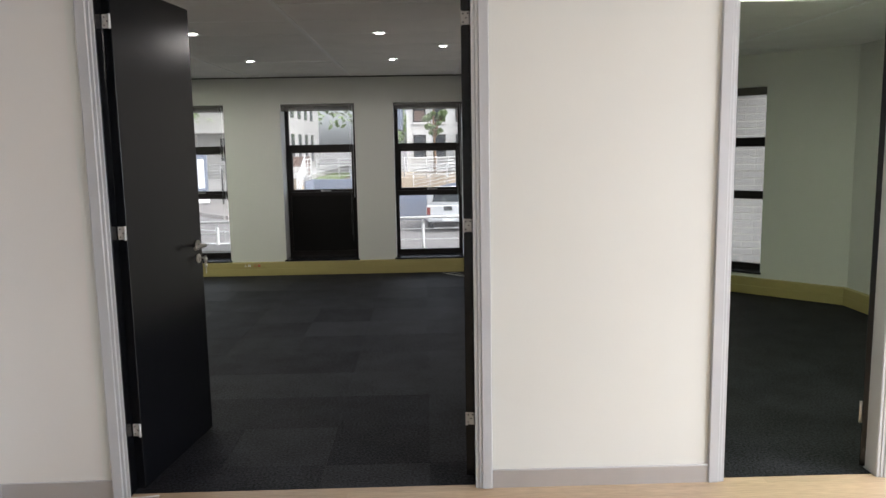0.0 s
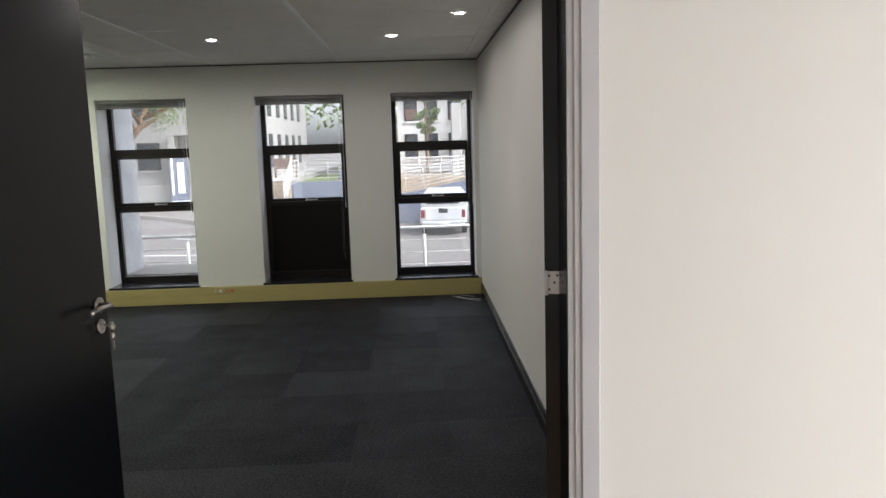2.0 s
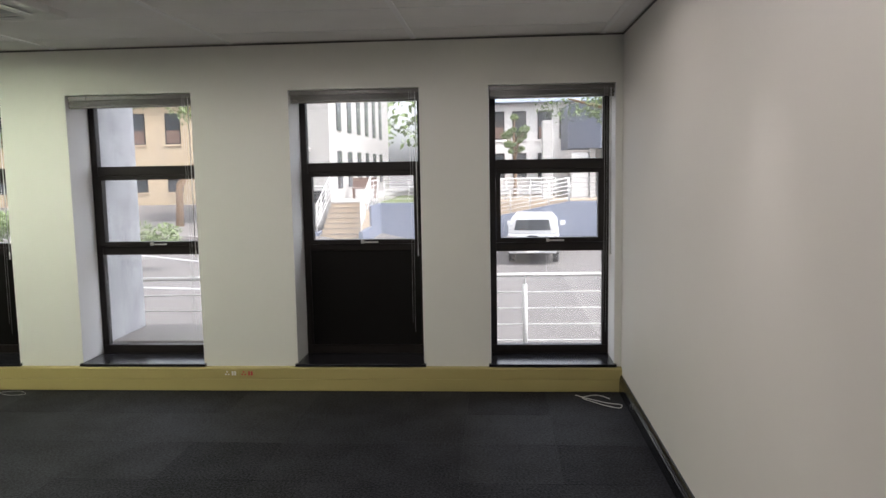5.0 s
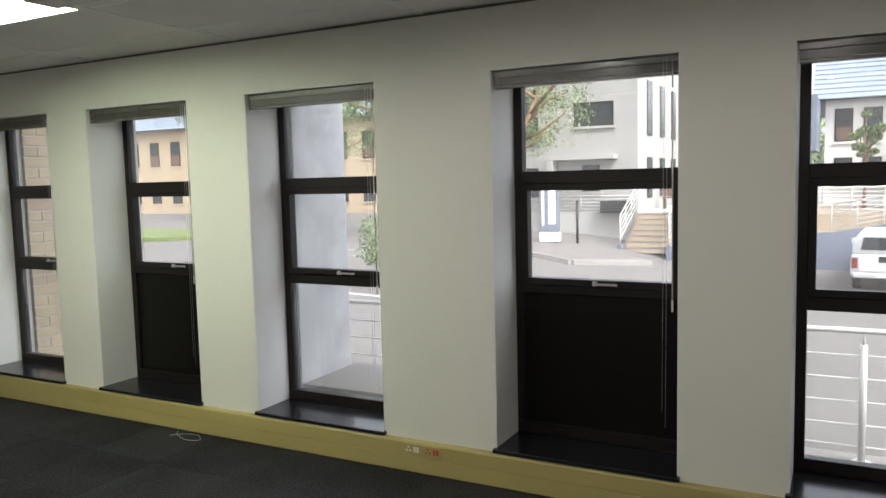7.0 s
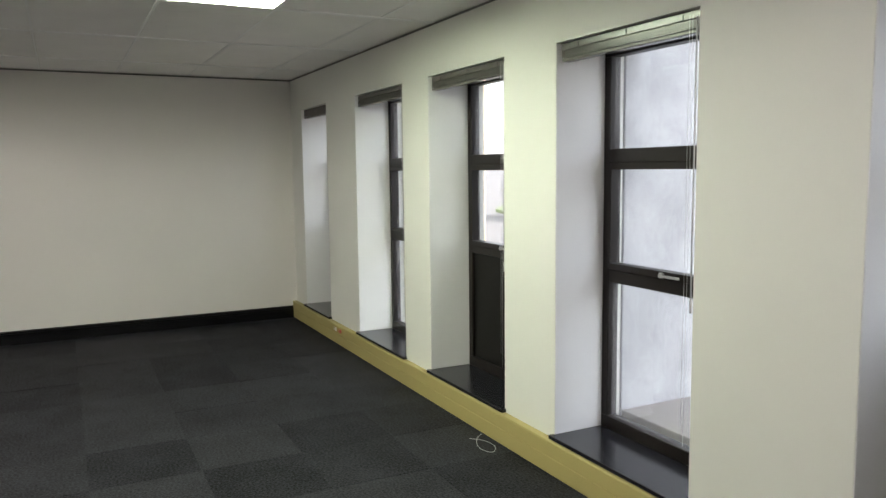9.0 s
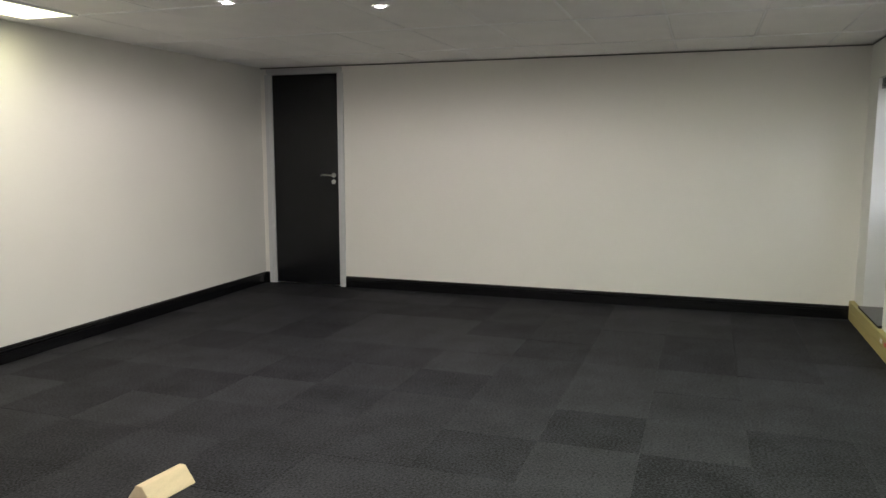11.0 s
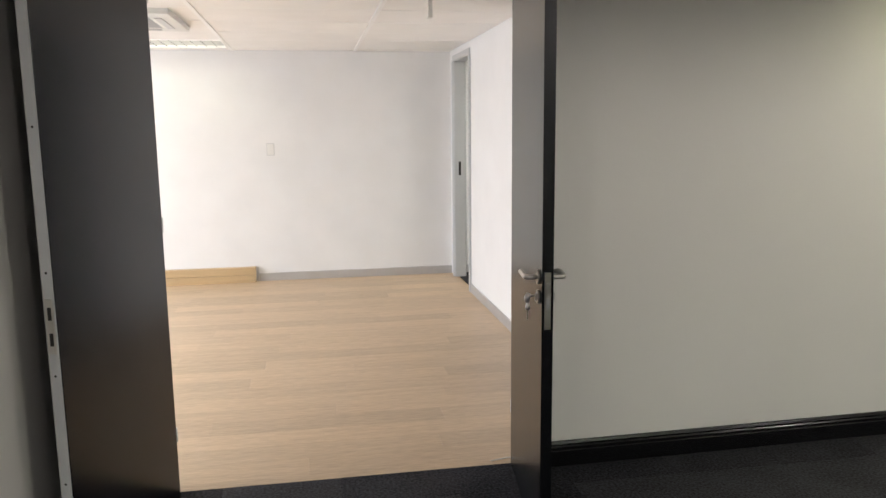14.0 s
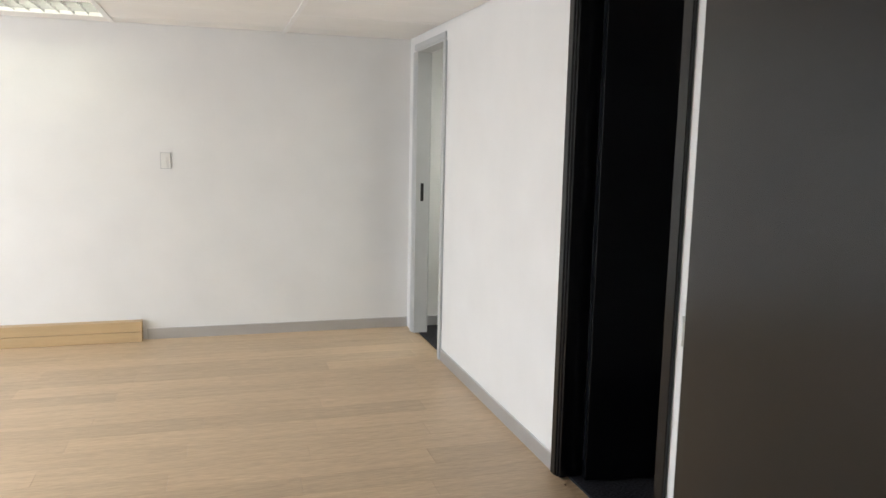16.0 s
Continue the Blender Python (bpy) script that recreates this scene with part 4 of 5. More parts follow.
# pickup truck with a canopy
def pickup(m):
    t = tagged(empty("pickup_truck", m), "white pickup truck with a white canopy, parked", "pickup truck")

    def loft(nm, secs, material, label=""):
        bm = bmesh.new()
        rings = []
        for y, hw_lo, hw_hi, z0, z1, ch in secs:
            ring = [(-hw_lo, z0), (hw_lo, z0), (hw_lo, z0 + (z1 - z0) * 0.55), (hw_hi, z1 - ch), (hw_hi - ch, z1), (-hw_hi + ch, z1), (-hw_hi, z1 - ch),
                    (-hw_lo, z0 + (z1 - z0) * 0.55)]
            rings.append([bm.verts.new((x, y, z)) for x, z in ring])
        for a, b in zip(rings, rings[1:]):
            for i in range(8):
                bm.faces.new((a[i], a[(i + 1) % 8], b[(i + 1) % 8], b[i]))
        bm.faces.new(rings[0][::-1])
        bm.faces.new(rings[-1])
        bevel(bm, 0.02, 2)
        for f in bm.faces:
            f.smooth = True
        return part(nm, bm, material, t, label)

    loft("body", [(0, 0.86, 0.85, 0.5, 1.06, 0.05), (0.05, 0.88, 0.86, 0.46, 1.08, 0.05), (3.3, 0.88, 0.86, 0.42, 1.08, 0.05), (4.6, 0.86, 0.8, 0.42, 1.02, 0.1),
                  (4.9, 0.76, 0.7, 0.46, 0.9, 0.1)], M_CARWHITE)
    loft("canopy", [(0.03, 0.83, 0.70, 1.085, 1.70, 0.09), (0.3, 0.83, 0.70, 1.085, 1.74, 0.09), (1.5, 0.83, 0.70, 1.085, 1.74, 0.09)], M_CARWHITE)
    loft("cab", [(1.55, 0.83, 0.68, 1.085, 1.66, 0.09), (2.6, 0.83, 0.68, 1.085, 1.68, 0.09), (3.4, 0.82, 0.74, 1.085, 1.14, 0.02)], M_CARWHITE)
    bm = bmesh.new()
    v = [bm.verts.new(q) for q in ((-0.62, 0.018, 1.2), (0.62, 0.018, 1.2), (0.55, 0.0, 1.56), (-0.55, 0.0, 1.56), (-0.62, 0.05, 1.2), (0.62, 0.05, 1.2), (0.55, 0.06, 1.56), (-0.55, 0.06, 1.56))]
    for q in ((0, 1, 2, 3), (4, 7, 6, 5), (0, 4, 5, 1), (1, 5, 6, 2), (2, 6, 7, 3), (3, 7, 4, 0)):
        bm.faces.new([v[i] for i in q])
    part("rear_window", bm, M_WINDARK, t, "dark tinted rear window")
    box_part("tailgate", M_CARWHITE, t, -0.68, 0.68, -0.025, 0.02, 0.6, 1.05, 0.02)
    box_part("tailgate_handle", M_DARK, t, -0.17, 0.17, -0.04, -0.0255, 0.86, 1.03, 0.01, "black handle surround")
    box_part("bumper", M_ALU, t, -0.8, 0.8, -0.14, -0.03, 0.42, 0.56, 0.03, "bright step bumper")
    box_part("number_plate", M_WHITEPL, t, -0.22, 0.22, -0.155, -0.142, 0.46, 0.56, 0.004, "pale number plate")
    for s in (-1, 1):
        box_part("tail_light", M_TAIL, t, min(s * 0.7, s * 0.84), max(s * 0.7, s * 0.84), -0.03, 0.1, 0.68, 0.98, 0.015, "red tail lamp")
        box_part("mirror", M_CARWHITE, t, min(s * 0.9, s * 1.1), max(s * 0.9, s * 1.1), 3.05, 3.15, 1.12, 1.3, 0.03)
        for y in (0.95, 3.95):
            bm = bmesh.new()
            add_tube(bm, [(s * 0.66, y, 0.34), (s * 0.67, y, 0.34), (s * 0.86, y, 0.34), (s * 0.87, y, 0.34)], [0.30, 0.34, 0.34, 0.30], 24)
            wl = part("wheel", bm, M_RUBBER, t, "black tyre")
            bm = bmesh.new()
            add_tube(bm, [(s * 0.871, y, 0.34), (s * 0.88, y, 0.34)], 0.2, 16)
            part("rim", bm, M_ALU, wl, "silver rim")
    return t


pickup(pose(1.32, 26.6, gz(1.15, 26.6), 0, 0, -5))


def railing(name, label, a, b, n, h, rails, r=0.02):
    """Tubular railing from a to b (points at its foot)."""
    t = tagged(empty(name), label, "railing", "yard railings")
    a, b = Vector(a), Vector(b)
    for i in range(n + 1):
        q = a.lerp(b, i / n)
        bm = bmesh.new()
        add_tube(bm, [q, q + Vector((0, 0, h))], r, 8)
        part("post", bm, M_WHITEMET, t)
    for k in range(rails + 1):
        z = h * (k + 1) / (rails + 1)
        bm = bmesh.new()
        add_tube(bm, [a + Vector((0, 0, z)), b + Vector((0, 0, z))], r * (1.1 if k == rails else 0.8), 8)
        part("rail", bm, M_WHITEMET, t)
    return t


# raised terrace with a slate-blue retaining wall, ramp and stairs
bm = bmesh.new()
for x0, x1, za, zb in ((-4.8, -2.8, 0.0, 0.0), (-2.8, -0.1, -0.63, -0.63), (-0.1, 3.0, -0.63, -0.04), (3.0, 14, -0.04, -0.04)):
    v = [bm.verts.new(q) for q in ((x0, 31.6, -2.3), (x1, 31.6, -2.3), (x1, 31.6, zb), (x0, 31.6, za), (x0, 31.9, -2.3), (x1, 31.9, -2.3), (x1, 31.9, zb), (x0, 31.9, za))]
    for q in ((0, 1, 2, 3), (4, 7, 6, 5), (0, 4, 5, 1), (1, 5, 6, 2), (2, 6, 7, 3), (3, 7, 4, 0)):
        bm.faces.new([v[i] for i in q])
tagged(solid("retaining_wall", bm, M_BLUE), "slate-blue painted retaining wall with a sloping top", "retaining wall", kind="structure")
tagged(box_solid("terrace", M_STEP, -3.4, 14, 33.1, 41, -1.9, -0.06), "raised sandstone terrace behind the retaining wall", "terrace", kind="structure")
tagged(box_solid("terrace_garden", M_GRASS, -4.81, -3.41, 31.91, 41, -1.9, -0.02), "green planted bed on the terrace", "lawn", kind="structure")
tagged(box_solid("ramp_floor", M_STEP, -3.4, 14, 31.91, 33.09, -2.3, -0.68), "sandstone ramp behind the retaining wall", "ramp", kind="structure")
tagged(box_solid("terrace_upper", M_WHITEBR, -11.3, -4.82, 29.2, 50, -1.5, 0.19), "raised white brick terrace beside the white building", "terrace", kind="structure")
railing("ramp_railing", "white tubular railing on the sloping ramp wall", (-0.1, 31.75, -0.63), (3.0, 31.75, -0.04), 4, 0.95, 5)
railing("ramp_railing", "white tubular railing on the sloping ramp wall", (-4.7, 33.2, -0.06), (2.6, 33.2, -0.06), 7, 0.95, 5)
railing("terrace_railing", "white tubular railing on the terrace wall", (3.05, 31.75, -0.04), (12, 31.75, -0.04), 6, 0.95, 4)
tagged(box_solid("retaining_wall_side", M_BLUE, -4.8, -4.62, 29.22, 31.58, -2.2, 0.0), "slate-blue side wall of the raised terrace", "retaining wall", kind="structure")
railing("terrace_railing", "white tubular railing along the side terrace", (-4.71, 29.4, 0.0), (-4.71, 31.4, 0.0), 2, 0.95, 4)
for y0 in (33.6, 35.6):
    pl = tagged(empty("planter", pose(-3.2, y0, -0.06)), "low grey planter filled with yellow-green plants", "planter", "terrace planters")
    box_part("trough", M_SLATE, pl, 0, 0.5, 0, 1.6, 0, 0.4, 0.01)
    part_leaves.append((pl, y0))
t = tagged(empty("staircase", pose(-6.1, 27.0, -1.02)), "sandstone outdoor staircase with pale nosings", "staircase")
for i in range(7):
    box_part("step", M_STEP, t, 0, 1.4, i * 0.31, 2.2, i * 0.168, (i + 1) * 0.168, 0.01, seg=1)
    box_part("nosing", M_PAVE, t, -0.005, 1.405, i * 0.31 - 0.02, i * 0.31 + 0.05, (i + 1) * 0.168 + 0.001, (i + 1) * 0.168 + 0.02, label="pale stone nosing")
for x in (-6.18, -4.62):
    tagged(box_solid("stair_cheek", M_BLUE, x - 0.07, x + 0.07, 26.8, 29.19, -1.4, -0.75), "slate-blue cheek wall of the stairs", "cheek wall", "stair cheeks")
    railing("stair_railing", "white tubular railing beside the outdoor stairs", (x, 26.9, -0.75), (x, 29.15, 0.19), 3, 0.95, 4)


def house(name, label, m, w, h, depth, material, rows, roof):
    """A building seen from afar: walls, roof, and rows of windows (x, z0, z1, width, spandrel) on its front face at y = 0."""
    t = tagged(empty(name, m), label, "building", "yard buildings")
    bm = bmesh.new()
    add_box(bm, 0, w, 0.12, depth, -1.2, h)
    part("wall", bm, material, t)
    n = int(h / 0.09)
    bm = bmesh.new()
    for i in range(n):
        add_box(bm, 0, w, 0.09, 0.1195, i * h / n, i * h / n + h / n - 0.014)
    part("brick_course", bm, material, t, "long brick courses")
    if roof:
        bm = bmesh.new()
        pts = [(-0.5, -0.5, h), (w + 0.5, -0.5, h), (w + 0.5, depth + 0.5, h), (-0.5, depth + 0.5, h), (-0.5, depth / 2, h + roof), (w + 0.5, depth / 2, h + roof)]
        v = [bm.verts.new(q) for q in pts]
        for q in ((0, 1, 5, 4), (2, 3, 4, 5), (0, 4, 3), (1, 2, 5), (0, 3, 2, 1)):
            bm.faces.new([v[i] for i in q])
        rf = part("roof", bm, M_SLATE, t, "grey slate roof")
        bm = bmesh.new()
        for k in range(18):
            u0 = k / 18
            add_box(bm, -0.5, w + 0.5, -0.53 + u0 * (depth / 2 + 0.5), -0.5 + u0 * (depth / 2 + 0.5), h + u0 * roof + 0.0, h + u0 * roof + 0.04)
        part("slate_course", bm, M_SLATE, rf)
    for x, z0, z1, ww, span in rows:
        bm = bmesh.new()
        for a, b, c, d in ((x, x + ww, z0, z0 + 0.07), (x, x + ww, z1 - 0.07, z1), (x, x + 0.07, z0 + 0.07, z1 - 0.07), (x + ww - 0.07, x + ww, z0 + 0.07, z1 - 0.07),
                           (x + 0.07, x + ww - 0.07, z1 - 0.6, z1 - 0.54)):
            add_box(bm, a, b, 0.05, 0.13, c, d)
        wf = part("window", bm, M_BRONZE, t, "dark framed window")
        box_part("pane", M_WINDARK, wf, x + 0.05, x + ww - 0.05, 0.07, 0.085, z0 + 0.05, z1 - 0.05)
        if span:
            box_part("spandrel", M_BROWN, wf, x + 0.06, x + ww - 0.06, 0.055, 0.068, z0 + 0.06, z0 + (z1 - z0) * 0.45, label="brown spandrel panel")
        box_part("sill", material, wf, x - 0.08, x + ww + 0.08, 0.0, 0.09, z0 - 0.09, z0 - 0.001)
    return t


# white painted brick block beside the stairs
hs = house("white_brick_building", "two-storey white painted brick building beside the stairs", pose(-11.1, 29.3, -0.25), 4.9, 6.4, 16, M_WHITEBR,
           [(0.3, 3.1, 5.0, 0.9, False), (2.6, 3.55, 4.4, 1.45, False), (0.3, 1.0, 2.1, 0.9, False), (2.9, 1.2, 2.15, 0.65, False)], 0)
bm = bmesh.new()
for i in range(6):
    y0 = 1.5 + i * 2.2
    for z0, z1 in ((0.9, 2.4), (3.2, 5.2)):
        add_box(bm, 4.88, 4.94, y0, y0 + 0.8, z0, z1)
part("side_window", bm, M_WINDARK, hs, "narrow dark side windows")
box_part("porch_slab", M_WHITEBR, hs, 1.7, 4.2, -0.5, 0.08, 2.35, 2.5, 0.01)
box_part("porch_pier", M_WHITEBR, hs, 1.7, 1.95, -0.48, 0.07, -0.6, 2.345, 0.01)
railing("porch_railing", "white tubular railing on the porch", (-9.2, 29.25, 0.19), (-6.3, 29.25, 0.19), 3, 0.6, 4)
t = tagged(empty("planter_box", pose(-7.4, 28.85, 0.19)), "dark slatted planter box on the porch edge", "planter box")
for i in range(4):
    box_part("slat", M_DARK, t, 0, 1.1, 0, 0.35, i * 0.11, i * 0.11 + 0.095)
# pale block with slate roof behind the terrace
rows = [(x, 2.75, 4.2, 0.72, k % 2 == 0) for k, x in enumerate((0.38, 1.5, 2.8, 3.92, 5.3, 6.5, 7.7, 9.0))] + [(x, 0.75, 2.05, 0.72, False) for x in
                                                                                                  (0.38, 1.5, 2.8, 5.3, 6.5, 7.7, 9.0)]
house("pale_office_block", "pale two-storey office block with a slate roof", pose(-0.55, 40.5, 0), 14, 4.6, 12, M_PLASTER, rows, 4.5)
rows = [(x, 3.4, 5.2, 0.9, True) for x in [1 + i * 2.1 for i in range(21)]] + [(x, 0.6, 1.9, 0.9, False) for x in [1 + i * 2.1 for i in range(21)]]
house("tan_brick_building", "long two-storey tan brick building across the yard", pose(-58, 43, -0.4, 0, 0, 2), 46, 6.1, 12, M_TANBR, rows, 3.5)
# slate-blue bay and white pylon on the terrace
t = tagged(empty("blue_bay", pose(3.35, 34.5, -0.06)), "slate-blue overhanging bay on pale columns", "building", "yard buildings")
bm = bmesh.new()
add_prism(bm, [(0.0, 1.2), (1.3, 0.0), (6.0, 0.0), (6.0, 5.0), (0.0, 5.0)], 2.2, 4.2)
part("bay", bm, M_BLUE, t)
box_part("wall", M_WHITEBR, t, 1.6, 6, 1.5, 5.0, 0.0, 2.19)
for x in (0.9, 2.2):
    box_part("column", M_WHITEBR, t, x, x + 0.25, 0.5, 0.75, 0.0, 2.19, 0.01)
box_part("gate_panel", M_WHITEMET, t, 0.1, 0.85, 0.6, 0.66, 0.0, 2.0, 0.01, "white lattice gate")
t = tagged(empty("pylon", pose(2.1, 34.0, -0.06)), "white plastered pylon on the terrace", "pylon")
bm = bmesh.new()
add_prism(bm, [(0, 0), (0.45, 0), (0.45, 0.6), (0, 0.6)], 0, 3.4)
bevel(bm, 0.02, 1)
part("shaft", bm, M_WHITEBR, t)
tagged(box_solid("blue_wing", M_BLUE, -2.4, -0.75, 36, 41, 2.3, 4.5), "slate-blue overhanging wing of the office block", "building", "yard buildings")
# sign board
t = tagged(empty("sign_board", pose(-8.1, 24.6, gz(-8, 24.6) + 0.11, 0, 0, 12)), "slate-blue sign board on a white base", "sign board")
box_part("base", M_WHITEPL, t, 0, 0.62, 0, 0.4, 0, 0.28, 0.01)
box_part("board", M_BLUE, t, 0.02, 0.6, 0.02, 0.38, 0.281, 2.0, 0.01)
bm = bmesh.new()
add_prism(bm, [(0.28, 0.0), (0.5, 0.0), (0.5, 0.019), (0.28, 0.019)], 0.55, 1.6)
bevel(bm, 0.006, 1)
part("emblem", bm, M_WHITEPL, t, "plain white emblem")
box_part("lettering_bar", M_WHITEPL, t, 0.08, 0.15, 0.008, 0.0195, 0.5, 1.75)
# bollard pole and park bench
bm = bmesh.new()
add_tube(bm, [(-7.2, 25.6, -0.95), (-7.2, 25.6, 0.75)], 0.04, 10)
tagged(solid("steel_pole", bm, M_BRONZE), "slim dark steel pole on the island", "pole")
t = tagged(empty("garden_bench", pose(-5.9, 32.0, 0.19)), "red-brown wooden bench on the terrace", "bench")
box_part("seat", M_BROWN, t, 0, 1.0, 0, 0.4, 0.4, 0.45)
box_part("backrest", M_BROWN, t, 0, 1.0, 0.36, 0.41, 0.46, 0.85)
for x in (0.03, 0.91):
    box_part("leg", M_BROWN, t, x, x + 0.06, 0.03, 0.37, 0.0, 0.399)
# white shade-net carport
t = tagged(empty("shade_carport", pose(-26.0, 17.3, gz(-24, 18))), "white shade-sail carport on steel posts", "carport")
for dx, dy in ((0.3, 0.3), (0.3, 3.9), (3.7, 0.3), (3.7, 3.9)):
    bm = bmesh.new()
    add_tube(bm, [(dx, dy, 0), (dx, dy, 2.5)], 0.09, 12)
    part("post", bm, M_WHITEMET, t)
bm = bmesh.new()
n = 10
top = [[bm.verts.new((4.0 * i / n, 4.2 * j / n, 2.5 + 1.4 * (1 - max(abs(2 * i / n - 1), abs(2 * j / n - 1))) ** 1.4)) for i in range(n + 1)] for j in range(n + 1)]
for j in range(n):
    for i in range(n):
        bm.faces.new((top[j][i], top[j][i + 1], top[j + 1][i + 1], top[j + 1][i])).smooth = True
sail = part("sail", bm, M_WHITEMET, t, "taut white fabric sail")
mod = sail.modifiers.new("thick", "SOLIDIFY")
mod.thickness = 0.02
# lawn island
bm = bmesh.new()
add_prism(bm, [(-27 + 5.0 * math.cos(a * math.pi / 14) * (1 + 0.1 * math.sin(a)), 24 + 3.2 * math.sin(a * math.pi / 14)) for a in range(28)], -0.6, -0.4)
tagged(solid("lawn", bm, M_GRASS), "bright green lawn island in the yard", "lawn", kind="stuff")
bm = bmesh.new()
add_prism(bm, [(-9.5, 6.9), (-6.2, 6.9), (-5.6, 8.6), (-6.4, 10.5), (-9.5, 10.8)], -0.6, -0.44)
tagged(solid("lawn", bm, M_GRASS), "grass bed outside the brick window piers", "lawn", kind="stuff")


def leaf_cloud(clumps, per, size, seed):
    """Small bent leaves scattered in uneven clumps (x, y, z, r)."""
    rng = np.random.default_rng(seed)
    verts, faces = [], []
    for cx, cy, cz, r in clumps:
        d = rng.normal(size=(per, 3))
        d /= np.linalg.norm(d, axis=1)[:, None]
        pos = np.array((cx, cy, cz)) + d * (r * rng.uniform(0.25, 1, (per, 1)) ** 0.6) * np.array((1, 1, 0.7))
        for q in pos:
            u = rng.normal(size=3)
            u /= np.linalg.norm(u)
            w = np.cross(u, rng.normal(size=3))
            w /= np.linalg.norm(w)
            s = size * rng.uniform(0.6, 1.3)
            k = len(verts)
            verts += [tuple(q - u * s), tuple(q + w * s * 0.45), tuple(q + u * s), tuple(q - w * s * 0.45)]
            faces += [(k, k + 1, k + 2), (k, k + 2, k + 3)]
    me = bpy.data.meshes.new("crown")
    me.from_pydata(verts, [], faces)
    me.materials.append(M_LEAF)
    return me


def tree(x, y, h, spread, label, seed, per=600, size=0.065, lean=(0, 0)):
    rng = random.Random(seed)
    z0 = -0.07 if y > 36 and x > 0 else gz(x, y)
    t = tagged(empty("tree", pose(x, y, z0)), label, "tree", "yard trees")
    bm = bmesh.new()
    top = Vector((lean[0], lean[1], h * 0.62))
    add_tube(bm, [(0, 0, -0.1), (0.05, 0.02, h * 0.2), tuple(top * 0.6), tuple(top)], [h * 0.02, h * 0.016, h * 0.012, h * 0.007], 9)
    clumps = []
    for i in range(9):
        a = i * 2.4 + rng.uniform(-0.4, 0.4)
        s = top * rng.uniform(0.55, 1.0)
        e = s + Vector((math.cos(a) * spread * rng.uniform(0.5, 1), math.sin(a) * spread * rng.uniform(0.5, 1), h * rng.uniform(0.08, 0.36)))
        mid = s.lerp(e, 0.5) + Vector((0, 0, rng.uniform(-0.15, 0.25)))
        add_tube(bm, [tuple(s), tuple(mid), tuple(e)], [h * 0.010, h * 0.007, h * 0.003], 6)
        clumps.append((*e, spread * rng.uniform(0.28, 0.5)))
        clumps.append((*mid, spread * rng.uniform(0.15, 0.3)))
    part("trunk", bm, M_BARK, t)
    cr = new("crown", leaf_cloud(clumps, per, size, seed))
    cr.parent = t
    return t


tree(-10.9, 26.4, 7.6, 2.8, "leaning tree with orange-brown bark and thin leaves", 5, 260, 0.06, (2.2, -0.3))
tree(4.6, 19.5, 7.4, 3.0, "spreading tree with bare twigs and thin leaves", 8, 380, 0.06, (-1.2, -0.5))
tree(-14.5, 27, 8.5, 3.4, "tall leafy tree before the brick building", 11, 800)
tree(-23, 33, 8.0, 2.6, "leafy tree before the brick building", 14)
tree(-33, 36, 9.0, 3.0, "leafy tree before the brick building", 17)
tree(0.95, 36.5, 4.6, 0.55, "small upright tree on the terrace", 21, 300, 0.06)


def shrub(x, y, r, h, label, seed):
    rng = random.Random(seed)
    t = tagged(empty("shrub", pose(x, y, gz(x, y))), label, "shrub", "yard shrubs")
    cl = [(rng.uniform(-r, r) * 0.6, rng.uniform(-r, r) * 0.6, rng.uniform(0.3, 0.8) * h, r * rng.uniform(0.35, 0.55)) for i in range(8)]
    bm = bmesh.new()
    for c in cl[:5]:
        add_tube(bm, [(0, 0, -0.05), (c[0] * 0.5, c[1] * 0.5, c[2] * 0.5), c[:3]], [0.03, 0.02, 0.008], 6)
    part("stems", bm, M_BARK, t)
    cr = new("foliage", leaf_cloud(cl, 420, 0.045, seed))
    cr.parent = t
    return t


shrub(-7.3, 15.5, 1.0, 1.5, "round pale green shrub in the parking yard", 31)
shrub(-12.5, 18.5, 0.9, 1.2, "low green shrub in the parking yard", 33)
shrub(-6.6, 8.2, 0.5, 0.9, "leafy plant outside the brick pier", 35)
for pl, y0 in part_leaves:
    cr = new("foliage", leaf_cloud([(0.25, 0.2 + i * 0.24, 0.5, 0.2) for i in range(6)], 120, 0.04, int(y0)))
    cr.parent = pl
far = [(-70 + i * 5.2, 62 + (i * 37 % 11), 3 + (i * 53 % 7) * 0.6, 5.0) for i in range(34)]
fw = new("far_trees", leaf_cloud(far, 650, 0.3, 40))
tagged(fw, "belt of green trees beyond the buildings", "trees", kind="stuff")

# cement pier and ledge outside the third window
tagged(box_solid("cement_pier", M_CONC, -3.1, -2.742, YO + 0.002, 6.66, -0.49, 2.9, 0.008), "rough grey cement-plastered pier outside the window", "pier",
       kind="structure")
tagged(box_solid("cement_ledge", M_PAVE, -2.740, -1.75, YO + 0.002, 6.72, 0.16, 0.25, 0.006), "pale cement ledge outside the window", "ledge", kind="structure")
tagged(box_solid("facade_outer", M_WALL, -5.0, 0.93, YO, YO + 0.1, 2.02, 3.2), "plain band of facade above the windows", "wall", kind="structure")

# ---- pieces: carpet tiles, planks, bricks ----


def tile_mesh(name, w, l, h, material, bev):
    bm = bmesh.new()
    add_box(bm, 0, w, 0, l, -0.01, h)
    me = mesh_of(name, bm, material)
    return me


def lay(name, me, parent, x, y, z=0.0, rz=0.0):
    ob = new(name, me)
    ob.parent = parent
    ob.matrix_world = pose(x, y, z, 0, 0, rz)
    return ob


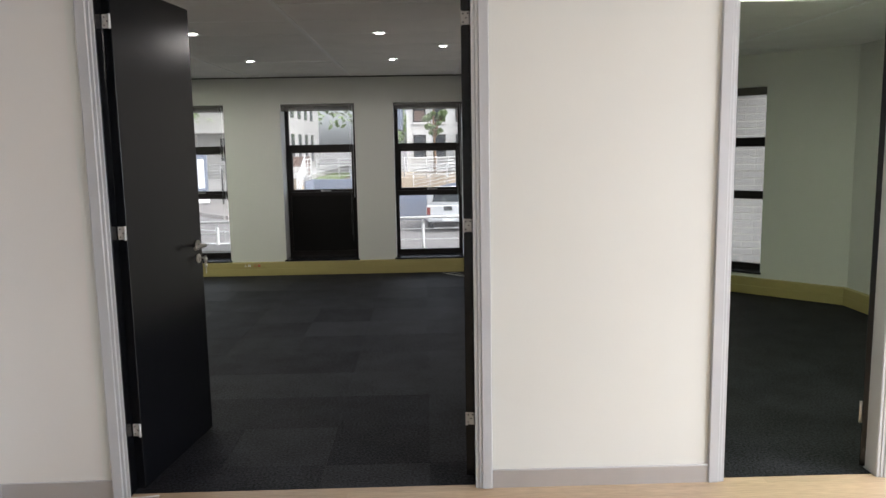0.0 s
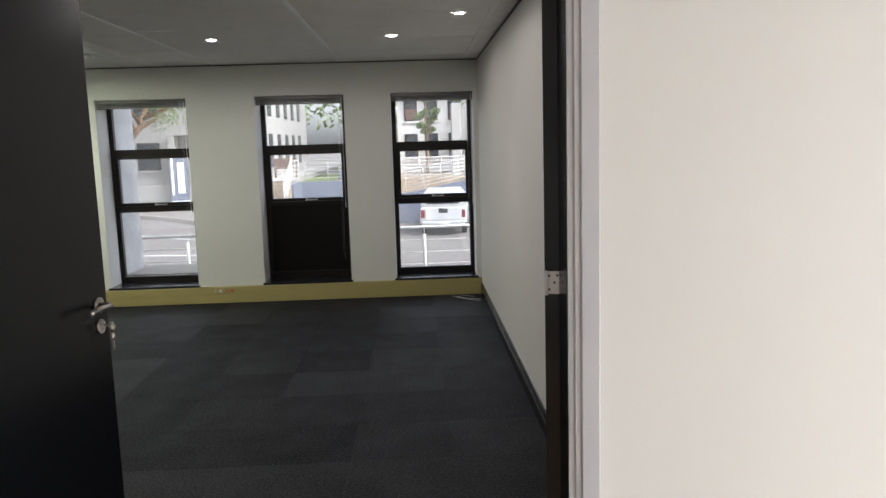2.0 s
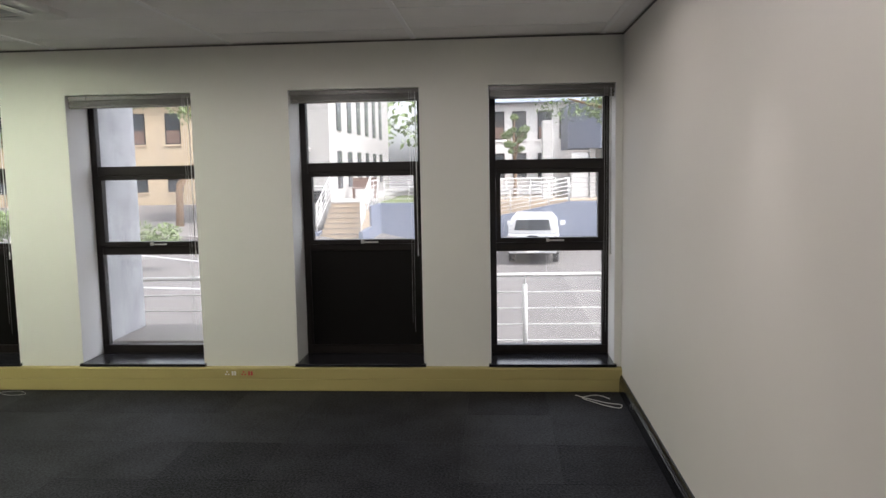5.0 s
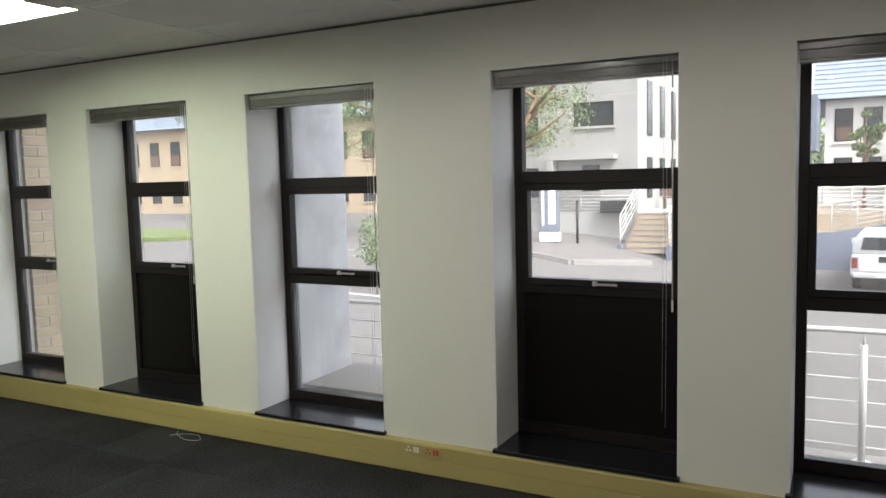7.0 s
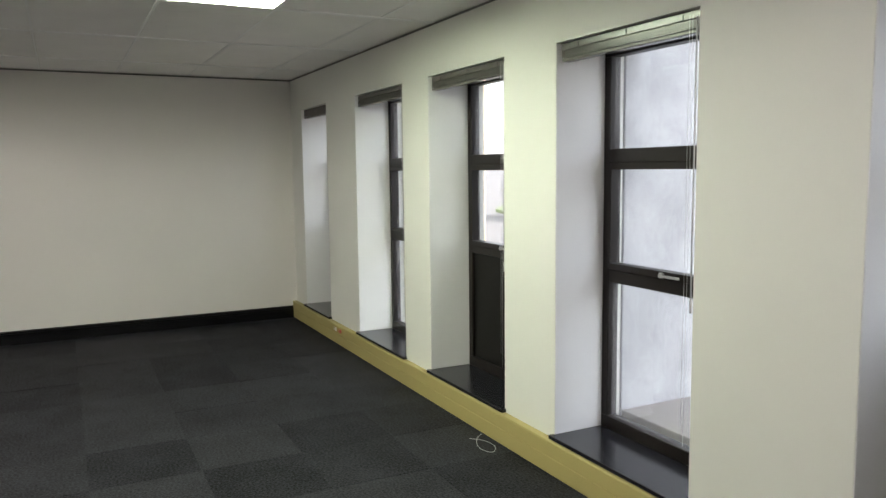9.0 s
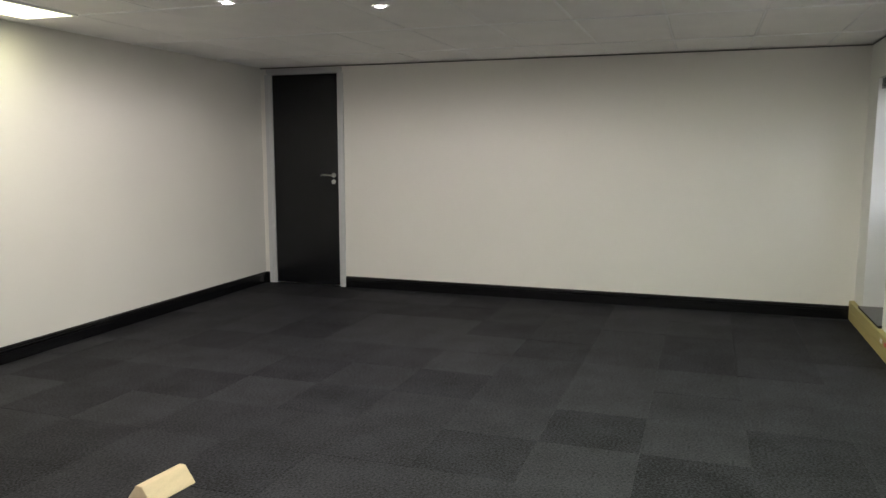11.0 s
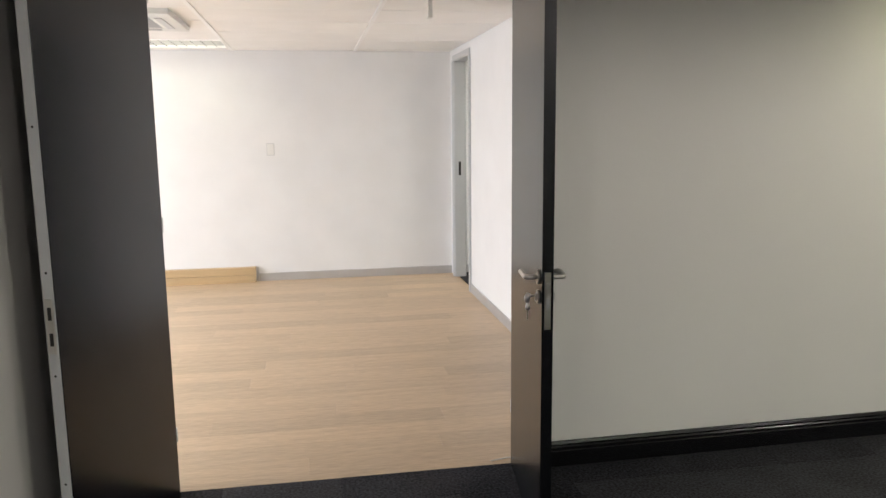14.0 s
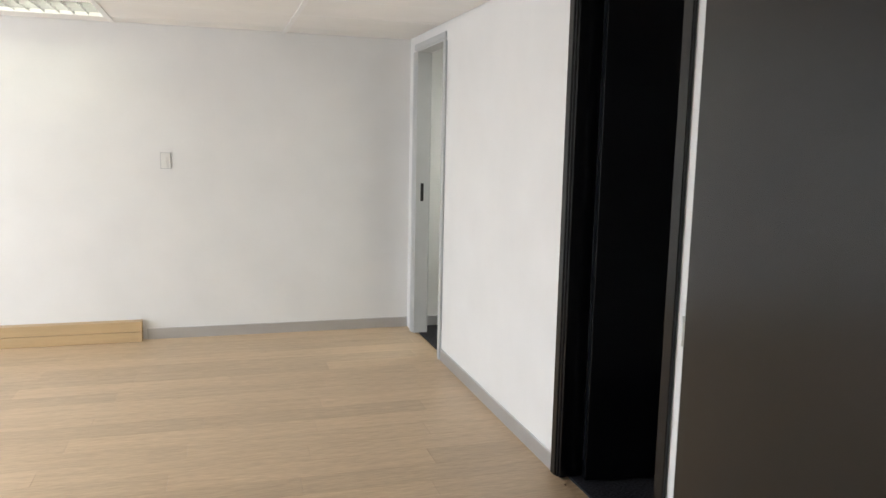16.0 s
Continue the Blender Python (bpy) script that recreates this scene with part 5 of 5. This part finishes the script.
TILE = 0.5
cut = {}
ny, nx = math.ceil((YN - YS) / TILE), math.ceil((XE - XW) / TILE)
for j in range(ny):
    for i in range(nx):
        x0, y0 = XE - (i + 1) * TILE, YN - (j + 1) * TILE
        x1, y1 = x0 + TILE, y0 + TILE
        x0, y0 = max(x0, XW), max(y0, -0.03)
        if x1 - x0 < 0.02 or y1 - y0 < 0.02:
            continue
        key = (round(x1 - x0, 3), round(y1 - y0, 3))
        if key not in cut:
            cut[key] = tile_mesh("carpet_tile", key[0] - 0.0012, key[1] - 0.0012, 0.0, M_CARPET, 0)
        lay("carpet_tile", cut[key], FLOOR_C, x0, y0, ((i * 7 + j * 3) % 4) * 0.0003)
bm = bmesh.new()
add_box(bm, DL - 0.03, DR + 0.03, RY + 0.045, YS, -0.012, -0.0005)
part("threshold_carpet", bm, M_CARPET, FLOOR_C)
bm = bmesh.new()
add_prism(bm, [(XE + 0.1, YS), (4.25, YS), (4.25, 3.43), (1.36, 6.32), (XE + 0.1, 6.32)], -0.012, 0.0)
add_box(bm, 1.74, 2.44, -0.02, YS, -0.012, 0.0)
part("office_carpet", bm, M_CARPET, FLOOR_C)

PW, PL = 0.178, 1.22
full = tile_mesh("plank", PL - 0.001, PW - 0.0008, 0.0, M_WOOD, 0)
ends = {}
row = 0
y = RYS
while y < -0.05:
    off = -((row * 0.47) % 1.0) * PL
    x = RXW + off
    w = min(PW, -0.031 - y)
    while x < RXE:
        a, b = max(x, RXW), min(x + PL, RXE)
        if b - a > 0.02:
            key = (round(b - a, 3), round(w, 3))
            if key not in ends:
                ends[key] = tile_mesh("plank", key[0] - 0.001, key[1] - 0.0008, 0.0, M_WOOD, 0)
            lay("plank", ends[key], FLOOR_W, a, y)
        x += PL
    y += PW
    row += 1


def brick_face(name, label, m, w, h, material):
    """A brick skin on the plane y = 0 facing -y: mortar slab with proud bricks as pieces."""
    t = tagged(empty(name, m), label, "brick wall", kind="structure")
    box_part("mortar_bed", M_MORTAR, t, 0, w, 0.004, 0.1, 0, h)
    BL, BH, J = 0.222, 0.073, 0.011
    kinds = {}
    z, r = 0.0, 0
    while z + BH <= h + 0.001:
        x = -(r % 2) * (BL + J) / 2
        while x < w:
            a, b = max(x, 0), min(x + BL, w)
            if b - a > 0.03:
                key = round(b - a, 3)
                if key not in kinds:
                    bm = bmesh.new()
                    add_box(bm, 0, key, -0.004, 0.05, 0, BH)
                    bevel(bm, 0.003, 1)
                    kinds[key] = mesh_of("brick", bm, material)
                ob = new("brick", kinds[key])
                ob.parent = t
                ob.location = (a, 0.0015 * ((r * 5 + int(a * 50)) % 3), z)
            x += BL + J
        z += BH + J
        r += 1
    return t


brick_face("wall_white_brick", "white painted brick wall outside the office window", pose(3.5, 6.05, -0.2, 0, 0, -25), 2.0, 2.7, M_WHITEBR)
brick_face("wall_brick_pier_1", "tan face brick reveal outside the window", pose(-5.36, YO + 0.003, 0.0, 0, 0, 90), 0.34, 2.3, M_TANBR)
brick_face("wall_brick_pier_2", "tan face brick return wall outside the window", pose(-6.86, YO + 0.003, 0.0, 0, 0, 90), 1.6, 2.4, M_TANBR)
